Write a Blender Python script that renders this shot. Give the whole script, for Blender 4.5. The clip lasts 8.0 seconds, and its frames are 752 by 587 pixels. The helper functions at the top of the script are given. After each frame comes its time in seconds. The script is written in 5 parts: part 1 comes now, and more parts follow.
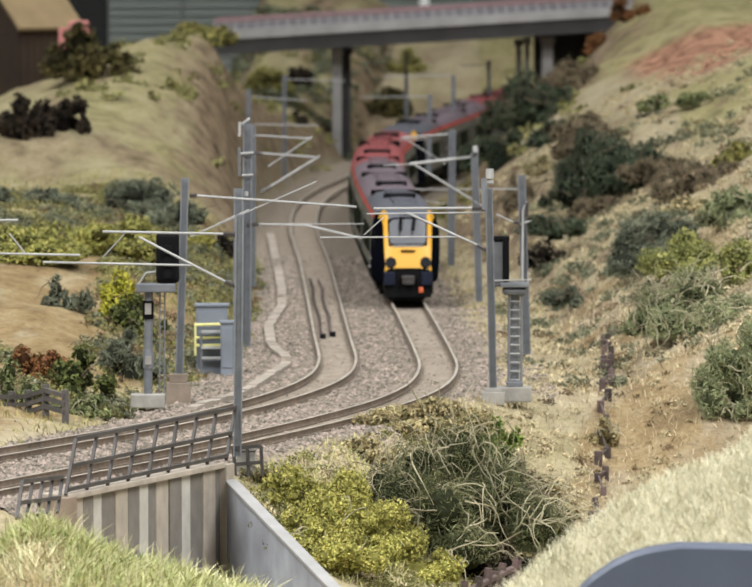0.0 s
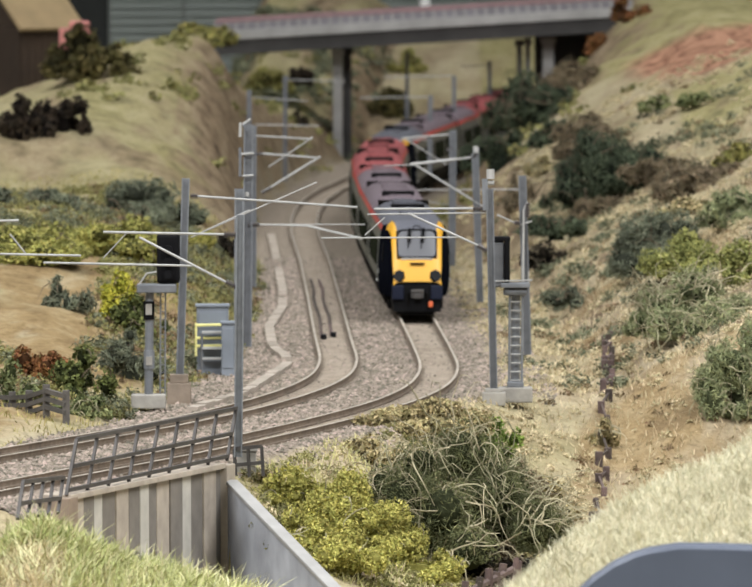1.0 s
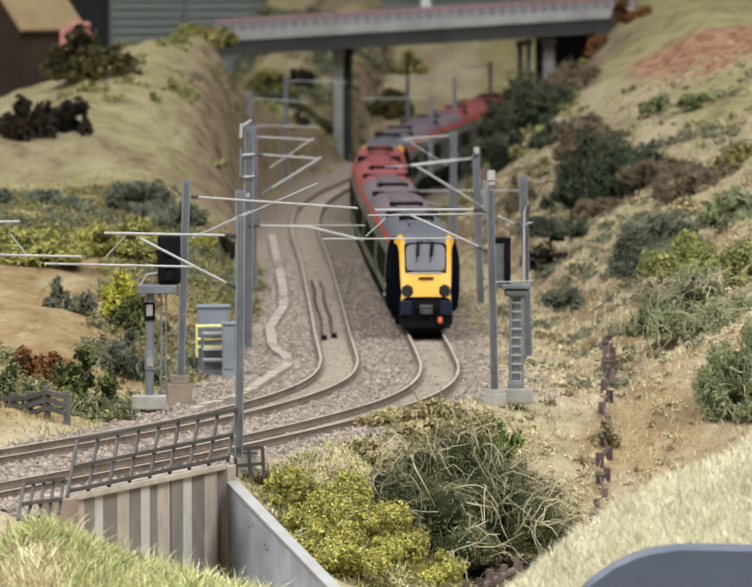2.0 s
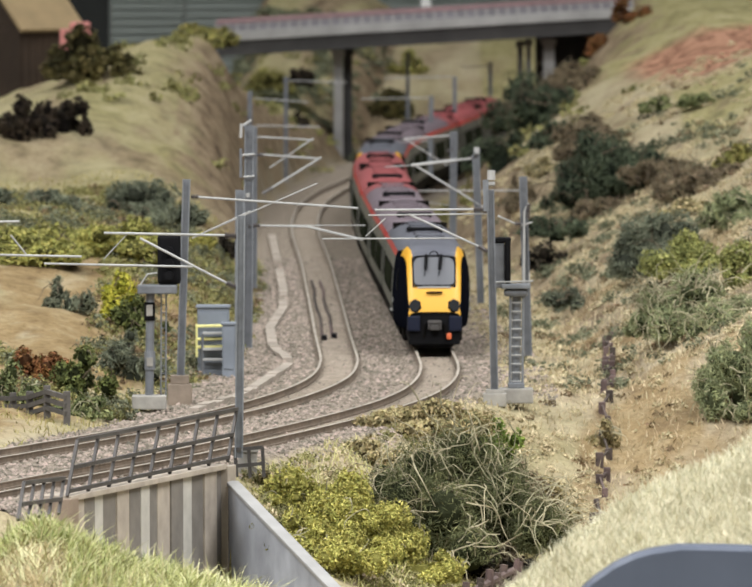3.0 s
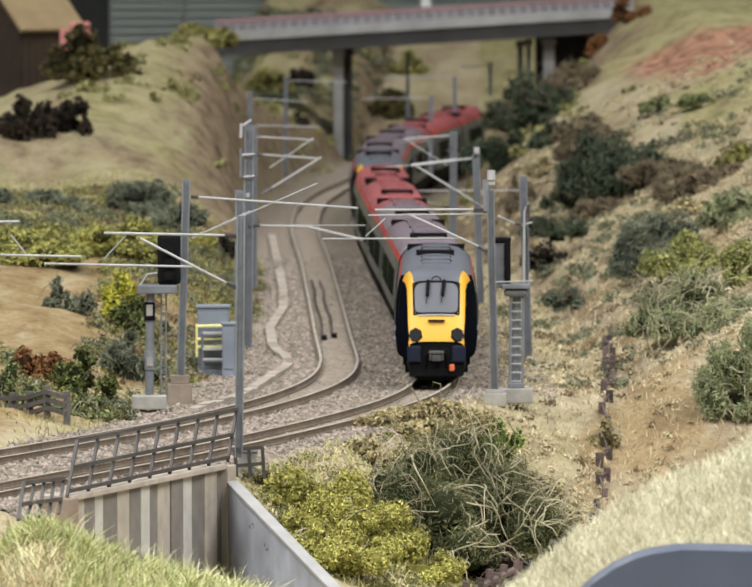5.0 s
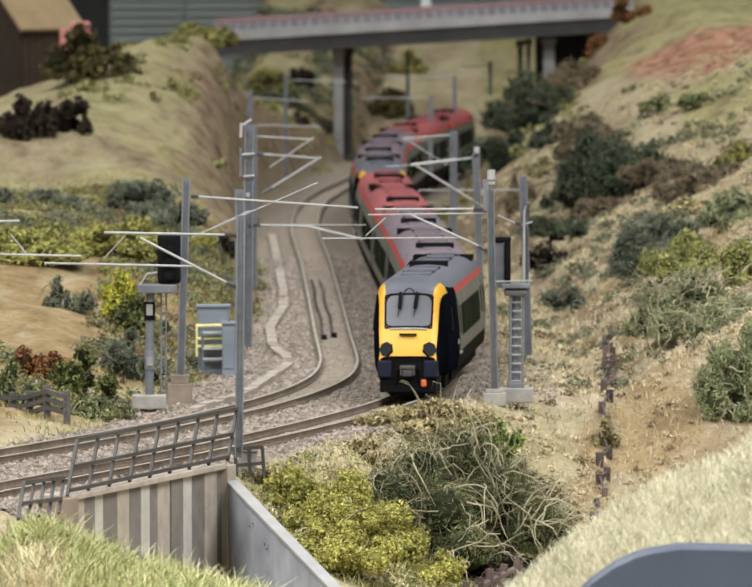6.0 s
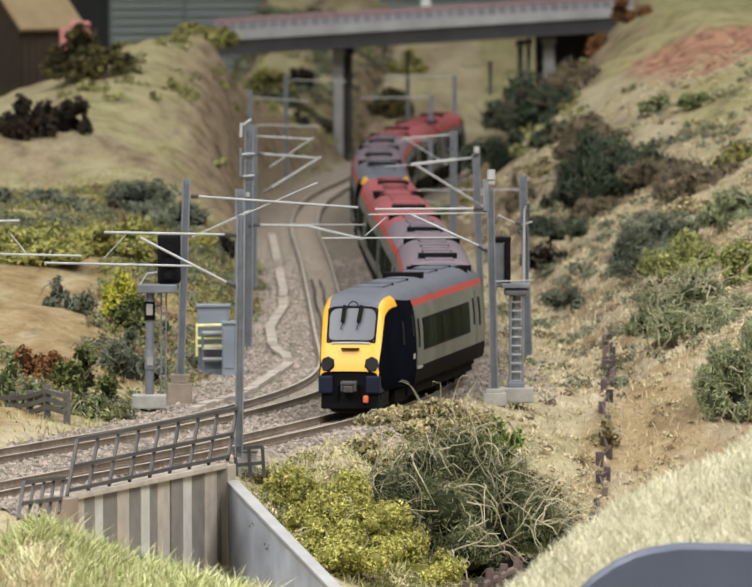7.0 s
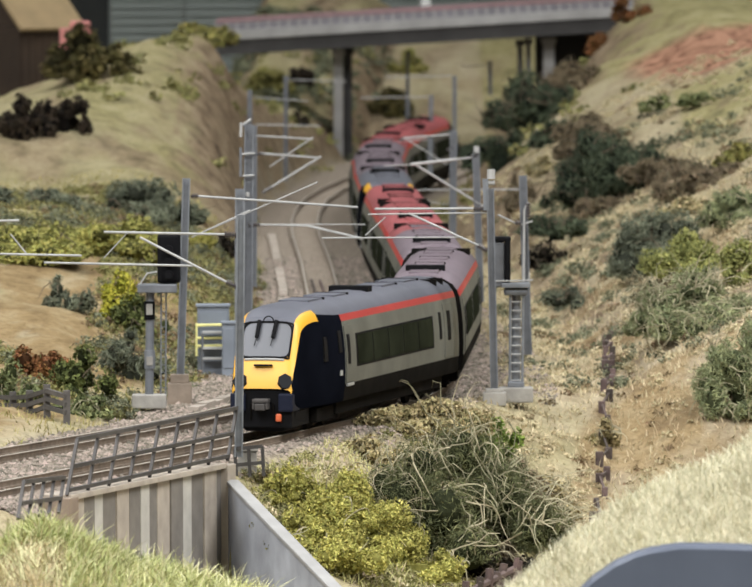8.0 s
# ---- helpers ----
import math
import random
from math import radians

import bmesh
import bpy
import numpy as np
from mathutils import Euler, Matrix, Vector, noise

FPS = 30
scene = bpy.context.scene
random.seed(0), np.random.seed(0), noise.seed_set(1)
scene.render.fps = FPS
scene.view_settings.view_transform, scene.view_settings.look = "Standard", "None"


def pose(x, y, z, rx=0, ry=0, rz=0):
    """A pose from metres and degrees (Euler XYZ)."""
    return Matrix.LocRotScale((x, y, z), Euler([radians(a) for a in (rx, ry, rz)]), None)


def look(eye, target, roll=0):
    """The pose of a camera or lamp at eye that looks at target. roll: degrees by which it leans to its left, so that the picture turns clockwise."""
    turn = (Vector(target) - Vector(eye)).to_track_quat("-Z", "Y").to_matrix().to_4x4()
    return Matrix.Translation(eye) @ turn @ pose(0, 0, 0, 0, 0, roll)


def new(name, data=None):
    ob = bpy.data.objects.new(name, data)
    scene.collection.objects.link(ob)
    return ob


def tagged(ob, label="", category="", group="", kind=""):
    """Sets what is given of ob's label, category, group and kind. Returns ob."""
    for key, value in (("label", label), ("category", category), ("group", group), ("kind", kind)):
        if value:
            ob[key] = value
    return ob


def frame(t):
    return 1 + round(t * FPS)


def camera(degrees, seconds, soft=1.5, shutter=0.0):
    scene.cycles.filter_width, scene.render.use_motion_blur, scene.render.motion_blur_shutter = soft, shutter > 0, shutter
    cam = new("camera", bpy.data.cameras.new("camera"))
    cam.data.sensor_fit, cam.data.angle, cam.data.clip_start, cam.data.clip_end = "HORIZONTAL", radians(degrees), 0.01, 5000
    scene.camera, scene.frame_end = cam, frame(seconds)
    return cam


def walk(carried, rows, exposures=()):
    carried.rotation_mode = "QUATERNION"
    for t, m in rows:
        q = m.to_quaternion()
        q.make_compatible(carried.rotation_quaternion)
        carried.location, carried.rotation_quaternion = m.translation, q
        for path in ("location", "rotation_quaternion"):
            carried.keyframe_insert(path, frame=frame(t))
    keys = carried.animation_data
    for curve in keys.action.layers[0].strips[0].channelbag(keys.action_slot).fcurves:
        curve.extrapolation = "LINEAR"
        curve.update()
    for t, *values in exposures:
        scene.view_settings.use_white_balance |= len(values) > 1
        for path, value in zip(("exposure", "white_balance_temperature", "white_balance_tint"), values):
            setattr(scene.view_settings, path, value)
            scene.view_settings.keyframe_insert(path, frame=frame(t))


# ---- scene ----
# A model railway of 4 mm to the foot; lengths below are in millimetres unless a comment says metres.
S = 0.001
cam = camera(5.328, 8.0, soft=1.8)
cam.data.dof.use_dof = True
cam.data.dof.focus_distance = 3.0
cam.data.dof.aperture_fstop = 98.0


def eye(dx, dy):
    # a hand-held drift of a few hundredths of a degree round one aim
    return pose(0, 0, 0.20357, 90 - 2.761 + dy * 0.0034, 0.158, 0 + dx * 0.0034)


walk(cam, [(0.0, eye(-3, -3)), (0.5, eye(-3, -0.5)), (1.0, eye(-1.5, -2)), (1.5, eye(0, 0)), (3.0, eye(0, 0)),
           (4.5, eye(0, 0)), (6.0, eye(0, -1)), (6.5, eye(-0.7, -1.5)), (7.0, eye(0, -1.5)), (8.0, eye(-0.3, -2))])

# ---- light: an exhibition hall with rows of ceiling luminaires ----
world = bpy.data.worlds.new("hall_air")
scene.world = world
world.use_nodes = True
world.node_tree.nodes["Background"].inputs[0].default_value = (0.85, 0.92, 1.0, 1)
world.node_tree.nodes["Background"].inputs[1].default_value = 0.09
scene.view_settings.exposure = 0.13


def ceiling_lamp(x, y, power):
    lamp = bpy.data.lights.new("ceiling_lamp", "AREA")
    lamp.shape, lamp.size, lamp.size_y, lamp.energy = "RECTANGLE", 1.5, 0.5, power
    lamp.color = (0.975, 0.985, 1.0)
    ob = new("ceiling_lamp", lamp)
    ob.matrix_basis = look((x, y, 2.55), (x, y, 0))


for lx in (-1.5, 1.5):
    for ly, power in ((0.3, 105), (2.5, 78), (5.6, 37)):
        ceiling_lamp(lx, ly, power)


# ---- materials ----
def material(name, color, rough=0.7, metal=0.0, grain=0.25, size=300.0, bump=0.0, second=None, island=0.0, rand=0.0, spec=0.4):
    m = bpy.data.materials.new(name)
    m.use_nodes = True
    nt = m.node_tree
    n, ln = nt.nodes, nt.links
    bs = n["Principled BSDF"]
    bs.inputs["Roughness"].default_value, bs.inputs["Metallic"].default_value = rough, metal
    bs.inputs["Specular IOR Level"].default_value = spec
    tc = n.new("ShaderNodeTexCoord")
    n1, n2 = n.new("ShaderNodeTexNoise"), n.new("ShaderNodeTexNoise")
    n1.inputs["Scale"].default_value, n2.inputs["Scale"].default_value = size, size / 9
    n1.inputs["Detail"].default_value, n2.inputs["Detail"].default_value = 5, 3
    for k in (n1, n2):
        ln.new(tc.outputs["Object"], k.inputs["Vector"])
    add = n.new("ShaderNodeMath")
    add.operation = "ADD"
    ln.new(n1.outputs["Fac"], add.inputs[0])
    ln.new(n2.outputs["Fac"], add.inputs[1])
    ramp = n.new("ShaderNodeValToRGB")
    second = second or tuple(c * (1 - grain) for c in color)
    ramp.color_ramp.elements[0].position, ramp.color_ramp.elements[1].position = 0.36, 0.64
    ramp.color_ramp.elements[0].color, ramp.color_ramp.elements[1].color = (*second, 1), (*[min(1, c * (1 + grain * 0.5)) for c in color], 1)
    half = n.new("ShaderNodeMath")
    half.operation = "MULTIPLY"
    half.inputs[1].default_value = 0.5
    ln.new(add.outputs[0], half.inputs[0])
    ln.new(half.outputs[0], ramp.inputs["Fac"])
    out = ramp.outputs["Color"]
    for amount, node, sock in ((island, "ShaderNodeNewGeometry", "Random Per Island"), (rand, "ShaderNodeObjectInfo", "Random")):
        if amount:
            src = n.new(node)
            hsv, mr = n.new("ShaderNodeHueSaturation"), n.new("ShaderNodeMapRange")
            mr.inputs["To Min"].default_value, mr.inputs["To Max"].default_value = 1 - amount, 1 + amount
            ln.new(src.outputs[sock], mr.inputs["Value"])
            ln.new(mr.outputs["Result"], hsv.inputs["Value"])
            h2 = n.new("ShaderNodeMapRange")
            h2.inputs["To Min"].default_value, h2.inputs["To Max"].default_value = 0.5 + amount * 0.05, 0.5 - amount * 0.05
            ln.new(src.outputs[sock], h2.inputs["Value"])
            ln.new(h2.outputs["Result"], hsv.inputs["Hue"])
            ln.new(out, hsv.inputs["Color"])
            out = hsv.outputs["Color"]
    ln.new(out, bs.inputs["Base Color"])
    if bump:
        b = n.new("ShaderNodeBump")
        b.inputs["Strength"].default_value, b.inputs["Distance"].default_value = bump, 0.002
        ln.new(n1.outputs["Fac"], b.inputs["Height"])
        ln.new(b.outputs["Normal"], bs.inputs["Normal"])
    return m


RAIL = material("rusty_rail", (0.175, 0.135, 0.10), 0.7, 0.1, 0.4, 400)
RAIL_TOP = material("worn_rail_head", (0.42, 0.375, 0.315), 0.55, 0.1, 0.35, 300)
SLEEPER = material("dusty_sleeper", (0.27, 0.22, 0.17), 0.9, 0, 0.3, 400, rand=0.15)
STONE = material("ballast_stone", (0.245, 0.205, 0.165), 0.9, 0, 0.3, 500, island=0.6)
STEEL = material("galvanised_steel", (0.20, 0.212, 0.23), 0.5, 0.35, 0.25, 250, rand=0.12)
DARKSTEEL = material("weathered_grey_steel", (0.08, 0.074, 0.07), 0.6, 0.2, 0.35, 250)
ARM = material("pale_wire", (0.40, 0.40, 0.39), 0.6, 0.15, 0.2, 200)
BROWN = material("rust_brown_post", (0.092, 0.067, 0.058), 0.85, 0, 0.5, 300, rand=0.45)
BROWNSTONE = material("brown_plinth", (0.25, 0.20, 0.155), 0.9, 0, 0.3, 160, 0.3)
CONCRETE = material("pale_concrete", (0.31, 0.295, 0.265), 0.85, 0, 0.25, 160, 0.3)
BLACK = material("matt_black", (0.005, 0.005, 0.006), 0.7, 0, 0.3, 300, spec=0.12)
INSUL = material("brown_insulator", (0.07, 0.06, 0.06), 0.3, 0, 0.2, 300)


# ---- mesh helpers ----
def part(name, bm, mat, parent=None, label="", smooth=False):
    me = bpy.data.meshes.new(name)
    bmesh.ops.recalc_face_normals(bm, faces=bm.faces)
    bm.to_mesh(me)
    bm.free()
    me.transform(Matrix.Scale(S, 4))
    mats = mat if isinstance(mat, (list, tuple)) else [mat]
    for k in mats:
        me.materials.append(k)
    if smooth:
        me.polygons.foreach_set("use_smooth", [True] * len(me.polygons))
    ob = new(name, me)
    if parent:
        ob.parent = parent
    if label:
        tagged(ob, label)
    return ob


def raw(name, verts, faces, mat, parent=None, label=""):
    me = bpy.data.meshes.new(name)
    me.from_pydata([(v[0] * S, v[1] * S, v[2] * S) for v in verts], [], faces)
    me.materials.append(mat)
    me.update()
    ob = new(name, me)
    if parent:
        ob.parent = parent
    if label:
        tagged(ob, label)
    return ob


def empty(name, x, y, z, rz=0, rx=0, ry=0, label="", category="", group="", kind=""):
    ob = new(name)
    ob.matrix_basis = pose(x * S, y * S, z * S, rx, ry, rz)
    return tagged(ob, label, category, group, kind)


def box(bm, x0, x1, y0, y1, z0, z1, bevel=0.0, m=None):
    vs = [bm.verts.new(p) for p in ((x0, y0, z0), (x1, y0, z0), (x1, y1, z0), (x0, y1, z0), (x0, y0, z1), (x1, y0, z1), (x1, y1, z1), (x0, y1, z1))]
    fs = [bm.faces.new([vs[i] for i in q]) for q in ((0, 3, 2, 1), (4, 5, 6, 7), (0, 1, 5, 4), (1, 2, 6, 5), (2, 3, 7, 6), (3, 0, 4, 7))]
    if m is not None:
        bmesh.ops.transform(bm, matrix=m, verts=vs)
    if bevel:
        es = list({e for f in fs for e in f.edges})
        bmesh.ops.bevel(bm, geom=es, offset=bevel, segments=2, affect="EDGES", profile=0.6)
    return bm


def bar(bm, a, b, r, n=6, r2=None, flat=1.0):
    a, b = Vector(a), Vector(b)
    d = (b - a).normalized()
    s = d.cross(Vector((0, 0, 1)))
    s = s.normalized() if s.length > 1e-3 else Vector((1, 0, 0))
    u = s.cross(d)
    r2 = r if r2 is None else r2
    rings = []
    for p, q in ((a, r), (b, r2)):
        rings.append([bm.verts.new(p + s * (q * math.cos(2 * math.pi * (k + 0.5) / n)) + u * (q * flat * math.sin(2 * math.pi * (k + 0.5) / n))) for k in range(n)])
    for k in range(n):
        bm.faces.new((rings[0][k], rings[0][(k + 1) % n], rings[1][(k + 1) % n], rings[1][k]))
    bm.faces.new(rings[0][::-1])
    bm.faces.new(rings[1])
    return bm


def B():
    return bmesh.new()


def smooth_table(rows, window):
    ys = np.arange(2300.0, 7600.0, 5.0)
    xs = np.interp(ys, [r[0] for r in rows], [r[1] for r in rows])
    lo, hi = rows[0], rows[-1]
    s0 = (rows[1][1] - lo[1]) / (rows[1][0] - lo[0])
    s1 = (hi[1] - rows[-2][1]) / (hi[0] - rows[-2][0])
    xs = np.where(ys < lo[0], lo[1] + (ys - lo[0]) * s0, np.where(ys > hi[0], hi[1] + (ys - hi[0]) * s1, xs))
    k = max(1, int(window / 5))
    for _ in range(2):
        p = np.concatenate([xs[0] + (np.arange(-k, 0)) * (xs[1] - xs[0]), xs, xs[-1] + np.arange(1, k + 1) * (xs[-1] - xs[-2])])
        c = np.cumsum(np.concatenate([[0], p]))
        xs = (c[2 * k + 1:] - c[:-2 * k - 1]) / (2 * k + 1)
    return ys, xs


# centre lines of the two tracks: along the layout, and across it
TRACK_A = smooth_table([(2700, -172), (2845, -125), (2934, -94.5), (3024, -64.5), (3113, -38.5), (3203, -14.5), (3292, 6), (3382, 19.5), (3471, 26), (3561, 28),
                        (3740, 24.8), (4004, 19), (4267, 12.5), (4567, 6.2), (4867, 2), (5105, 1), (5368, 6), (5634, 20), (5820, 35), (5980, 49), (6360, 78), (6800, 118)], 35)
TRACK_B = smooth_table([(2800, -212), (3018, -133), (3120, -96), (3214, -67), (3310, -44), (3409, -27), (3500, -18.5), (3605, -16.6), (3800, -20.6), (4191, -27.4),
                        (4582, -34.5), (4973, -43.7), (5169, -46.4), (5364, -46), (5559, -42), (5755, -32.5), (6000, -14), (6360, 16), (6800, 56)], 35)


XA, XB = TRACK_A[1].tolist(), TRACK_B[1].tolist()


def at(xs, y):
    k = min(max((y - 2300.0) / 5.0, 0.0), len(xs) - 1.001)
    i = int(k)
    return xs[i] + (xs[i + 1] - xs[i]) * (k - i)


def xa(y):
    return at(XA, y)


def xb(y):
    return at(XB, y)


def lerp(y, rows):
    if y <= rows[0][0]:
        return rows[0][1]
    for (a, u), (b, v) in zip(rows, rows[1:]):
        if y <= b:
            return u + (v - u) * (y - a) / (b - a)
    return rows[-1][1]


def step(a, b, v):
    t = min(1.0, max(0.0, (v - a) / (b - a)))
    return t * t * (3 - 2 * t)


RIGHT_TOE = ((2600, 66), (3000, 78), (3400, 92), (3700, 88), (4000, 74), (4500, 56), (5000, 43), (5400, 46), (5900, 88), (6500, 135), (7400, 190))
LEFT_TOE = ((2600, -250), (3000, -165), (3200, -108), (3400, -86), (3700, -66), (4300, -66), (4800, -74), (5300, -82), (5700, -74), (6200, -45), (7400, 40))
LEFT_HIGH = ((2900, 8), (3300, 18), (3700, 46), (4000, 56), (4500, 56), (4750, 70), (5000, 84), (5400, 116), (5600, 112), (5900, 84), (6300, 50), (7000, 40))


def off_a(x, y):
    # distance from the near track, square to it; positive on the viewer's side
    m = (at(XA, y + 5) - at(XA, y - 5)) / 10.0
    return (x - xa(y)) / math.sqrt(1 + m * m)


def hill(x, y):
    da, lt, rt = off_a(x, y), lerp(y, LEFT_TOE), lerp(y, RIGHT_TOE)
    z = -3.0
    # embankment in front of the near track, down to the gully
    if y < 3450:
        k = 1 - step(3240, 3420, y)
        z -= 0.47 * max(0.0, da - lerp(y, ((2900, 20), (3150, 24), (3300, 40)))) * k
        z = max(z, -62)
    # cutting on the one side
    if x > rt:
        d = x - rt
        s = lerp(y, ((2700, 0.42), (3600, 0.45), (4000, 0.62), (5200, 0.62), (5700, 0.95), (6000, 1.5), (6500, 2.0)))
        up = s * d * step(0, 30, d) * (1 - 0.0008 * min(d, 300))
        up += 24 * (1 - math.exp(-d / 18.0)) * step(4400, 4750, y) * (1 - step(5500, 5800, y))
        cap = 104 + 0.36 * min(max(x - 143, -60), 72) - 60 * step(6700, 7000, y)
        z = z + (up if up < cap - 20 else cap - 20 + 20 * (1 - math.exp(-(up - cap + 20) / 20.0)))
    # high ground on the other
    if x < lt:
        d = lt - x
        z += lerp(y, LEFT_HIGH) * (1 - math.exp(-d / lerp(y, ((4700, 50), (5250, 20), (6000, 20)))))
        z -= 0.42 * max(0.0, -158 - x) * step(4900, 5400, y)
        z -= 18 * step(60, 140, d) * step(4250, 4400, y) * (1 - step(4700, 4850, y))
        z += 15 * math.exp(-((x + 120) / 20.0) ** 2 - ((y - 5650) / 150.0) ** 2)
    # far hillside that closes the cutting
    if y > 6500:
        z += 88 * step(6550, 7150, y) * step(-135, -92, x)
    return z


def near_mounds(x, y):
    # two banks in front of the underbridge road, close to the viewer
    z = -90.0
    ridge = 1.0 - 0.35 * abs(y - 2440) / 200.0
    z = max(z, (0.64 * (x - 43) - 0.0006 * (x - 43) ** 2) * ridge - 40 * (1 - ridge) - 0.24 * abs(y - 2440) if x > -40 else -90)
    z2 = -3.0 - 0.34 * (x + 107) - 0.8 * max(0, -(x + 110)) - 0.16 * max(0, 2620 - y) - 0.9 * max(0, y - 2640)
    return max(z, z2 if x < 60 else -90)


def wing_x(y):
    # plan of the concrete wing wall beside the underbridge
    return -53 + (2945 - y) * 0.262


def ground(x, y):
    z = hill(x, y)
    if y < 2950:
        # the road runs below the railway here
        k = step(2700, 2760, y)
        z = z * k + (1 - k) * -62 if x > -135 else z * k + (1 - k) * -30
        z = max(z, near_mounds(x, y)) if y < 2720 else z
        if off_a(x, y) > 25 and -112 < x < wing_x(y) and y > 2680:
            z = -62
    w = abs(x - xa(y)) < 24 or abs(x - xb(y)) < 24
    r = noise.noise((x * 0.03, y * 0.012, 0)) * 5 + noise.noise((x * 0.09, y * 0.04, 5)) * 2.2 + noise.noise((x * 0.3, y * 0.2, 9)) * 0.7
    lt, rt = lerp(y, LEFT_TOE), lerp(y, RIGHT_TOE)
    flat = 0.08 if (lt < x < rt and off_a(x, y) < 22) else 0.75
    return z + r * flat * (0.3 if w else 1)


# ---- terrain, one sheet ----
GX = np.arange(-460.0, 461.0, 4.0)
GY = np.concatenate([np.arange(2150.0, 4200.0, 8.0), np.arange(4200.0, 7301.0, 16.0)])


def zone(x, y, z):
    da, lt, rt = off_a(x, y), lerp(y, LEFT_TOE), lerp(y, RIGHT_TOE)
    wob = noise.noise((x * 0.05, y * 0.02, 3)) * 8
    ballast = step(lt - 6, lt + 6, x + wob) * (1 - step(rt - 30, rt - 14, x + wob)) * (1 - step(20, 30, da + wob * 0.5)) if y > 3350 else (
        step(lt - 4, lt + 8, x + wob) * (1 - step(21, 27, da + wob * 0.3)))
    if y < 2760 or y > 6480:
        ballast = 0
    green = 0.35 + 0.5 * noise.noise((x * 0.012, y * 0.006, 7)) + 0.3 * noise.noise((x * 0.06, y * 0.03, 2))
    if y < 2720:
        green = 0.05 if x > 0 else 0.5
    if x > rt and y < 3900:
        green -= 0.35
    red = step(4780, 4850, y + wob * 4) * (1 - step(5290, 5380, y + wob * 4)) * step(160, 180, x + wob + (y - 5200) * 0.04) if x > 0 else 0
    if x > 90 and (y > 5300 or (y < 4790 and x > 175 and y > 4500)):
        green = 0.95
    steep = max(abs(hill(x + 6, y) - hill(x - 6, y)) / 12.0, abs(hill(x, y + 10) - hill(x, y - 10)) / 20.0)
    earth = step(0.45, 0.95, steep + 0.55 * noise.noise((x * 0.045, y * 0.016, 21)) + 0.25 * noise.noise((x * 0.2, y * 0.08, 4)))
    if x > rt - 20 and y < 3900:
        earth = max(earth, step(-0.25, 0.5, noise.noise((x * 0.06, y * 0.02, 41)) + 0.3 * noise.noise((x * 0.3, y * 0.1, 42))) * 0.55)
    if x < lt and y > 4550:
        earth = max(earth, 0.75 * step(0.0, 0.5, noise.noise((x * 0.028, y * 0.007, 51)) + 0.35 * noise.noise((x * 0.09, y * 0.03, 52))))
        green = max(green, 0.75 + 0.35 * noise.noise((x * 0.02, y * 0.005, 53)))
    if y > 6450:
        earth = max(earth, step(-0.1, 0.45, noise.noise((x * 0.03, y * 0.006, 31))))
    if -128 < x < -88 and 5000 < y < 5750:
        earth = max(earth, 0.85 * step(-0.25, 0.2, noise.noise((x * 0.05, y * 0.012, 61))))
    return ballast, min(1, max(0, green)), red, earth * (1 - ballast)


def cover(x, y):
    """Golden dead turf, fine dust between the rails, and bleached straw on the near bank."""
    lt, rt = lerp(y, LEFT_TOE), lerp(y, RIGHT_TOE)
    patchy = noise.noise((x * 0.04, y * 0.014, 71)) + 0.4 * noise.noise((x * 0.2, y * 0.07, 72))
    gold = 0.0
    if x < lt - 8 and 2900 < y < 3950:
        gold = step(-0.35, 0.2, patchy + 0.25) * step(4, 22, lt - x)
    elif x > rt - 6 and 2950 < y < 3950:
        gold = 0.9 * step(-0.1, 0.4, patchy + (0.35 if y < 3450 else 0.0))
    d = min(abs(off_a(x, y)), abs(x - xb(y)) * 0.96)
    dust = (1 - step(6.5, 9.0, d)) * (0.9 if y > 3500 else 0.55) if 2700 < y < 6450 else 0.0
    bleached = 1.0 if y < 2560 and x > 5 else 0.0
    return gold, dust, bleached, 1.0


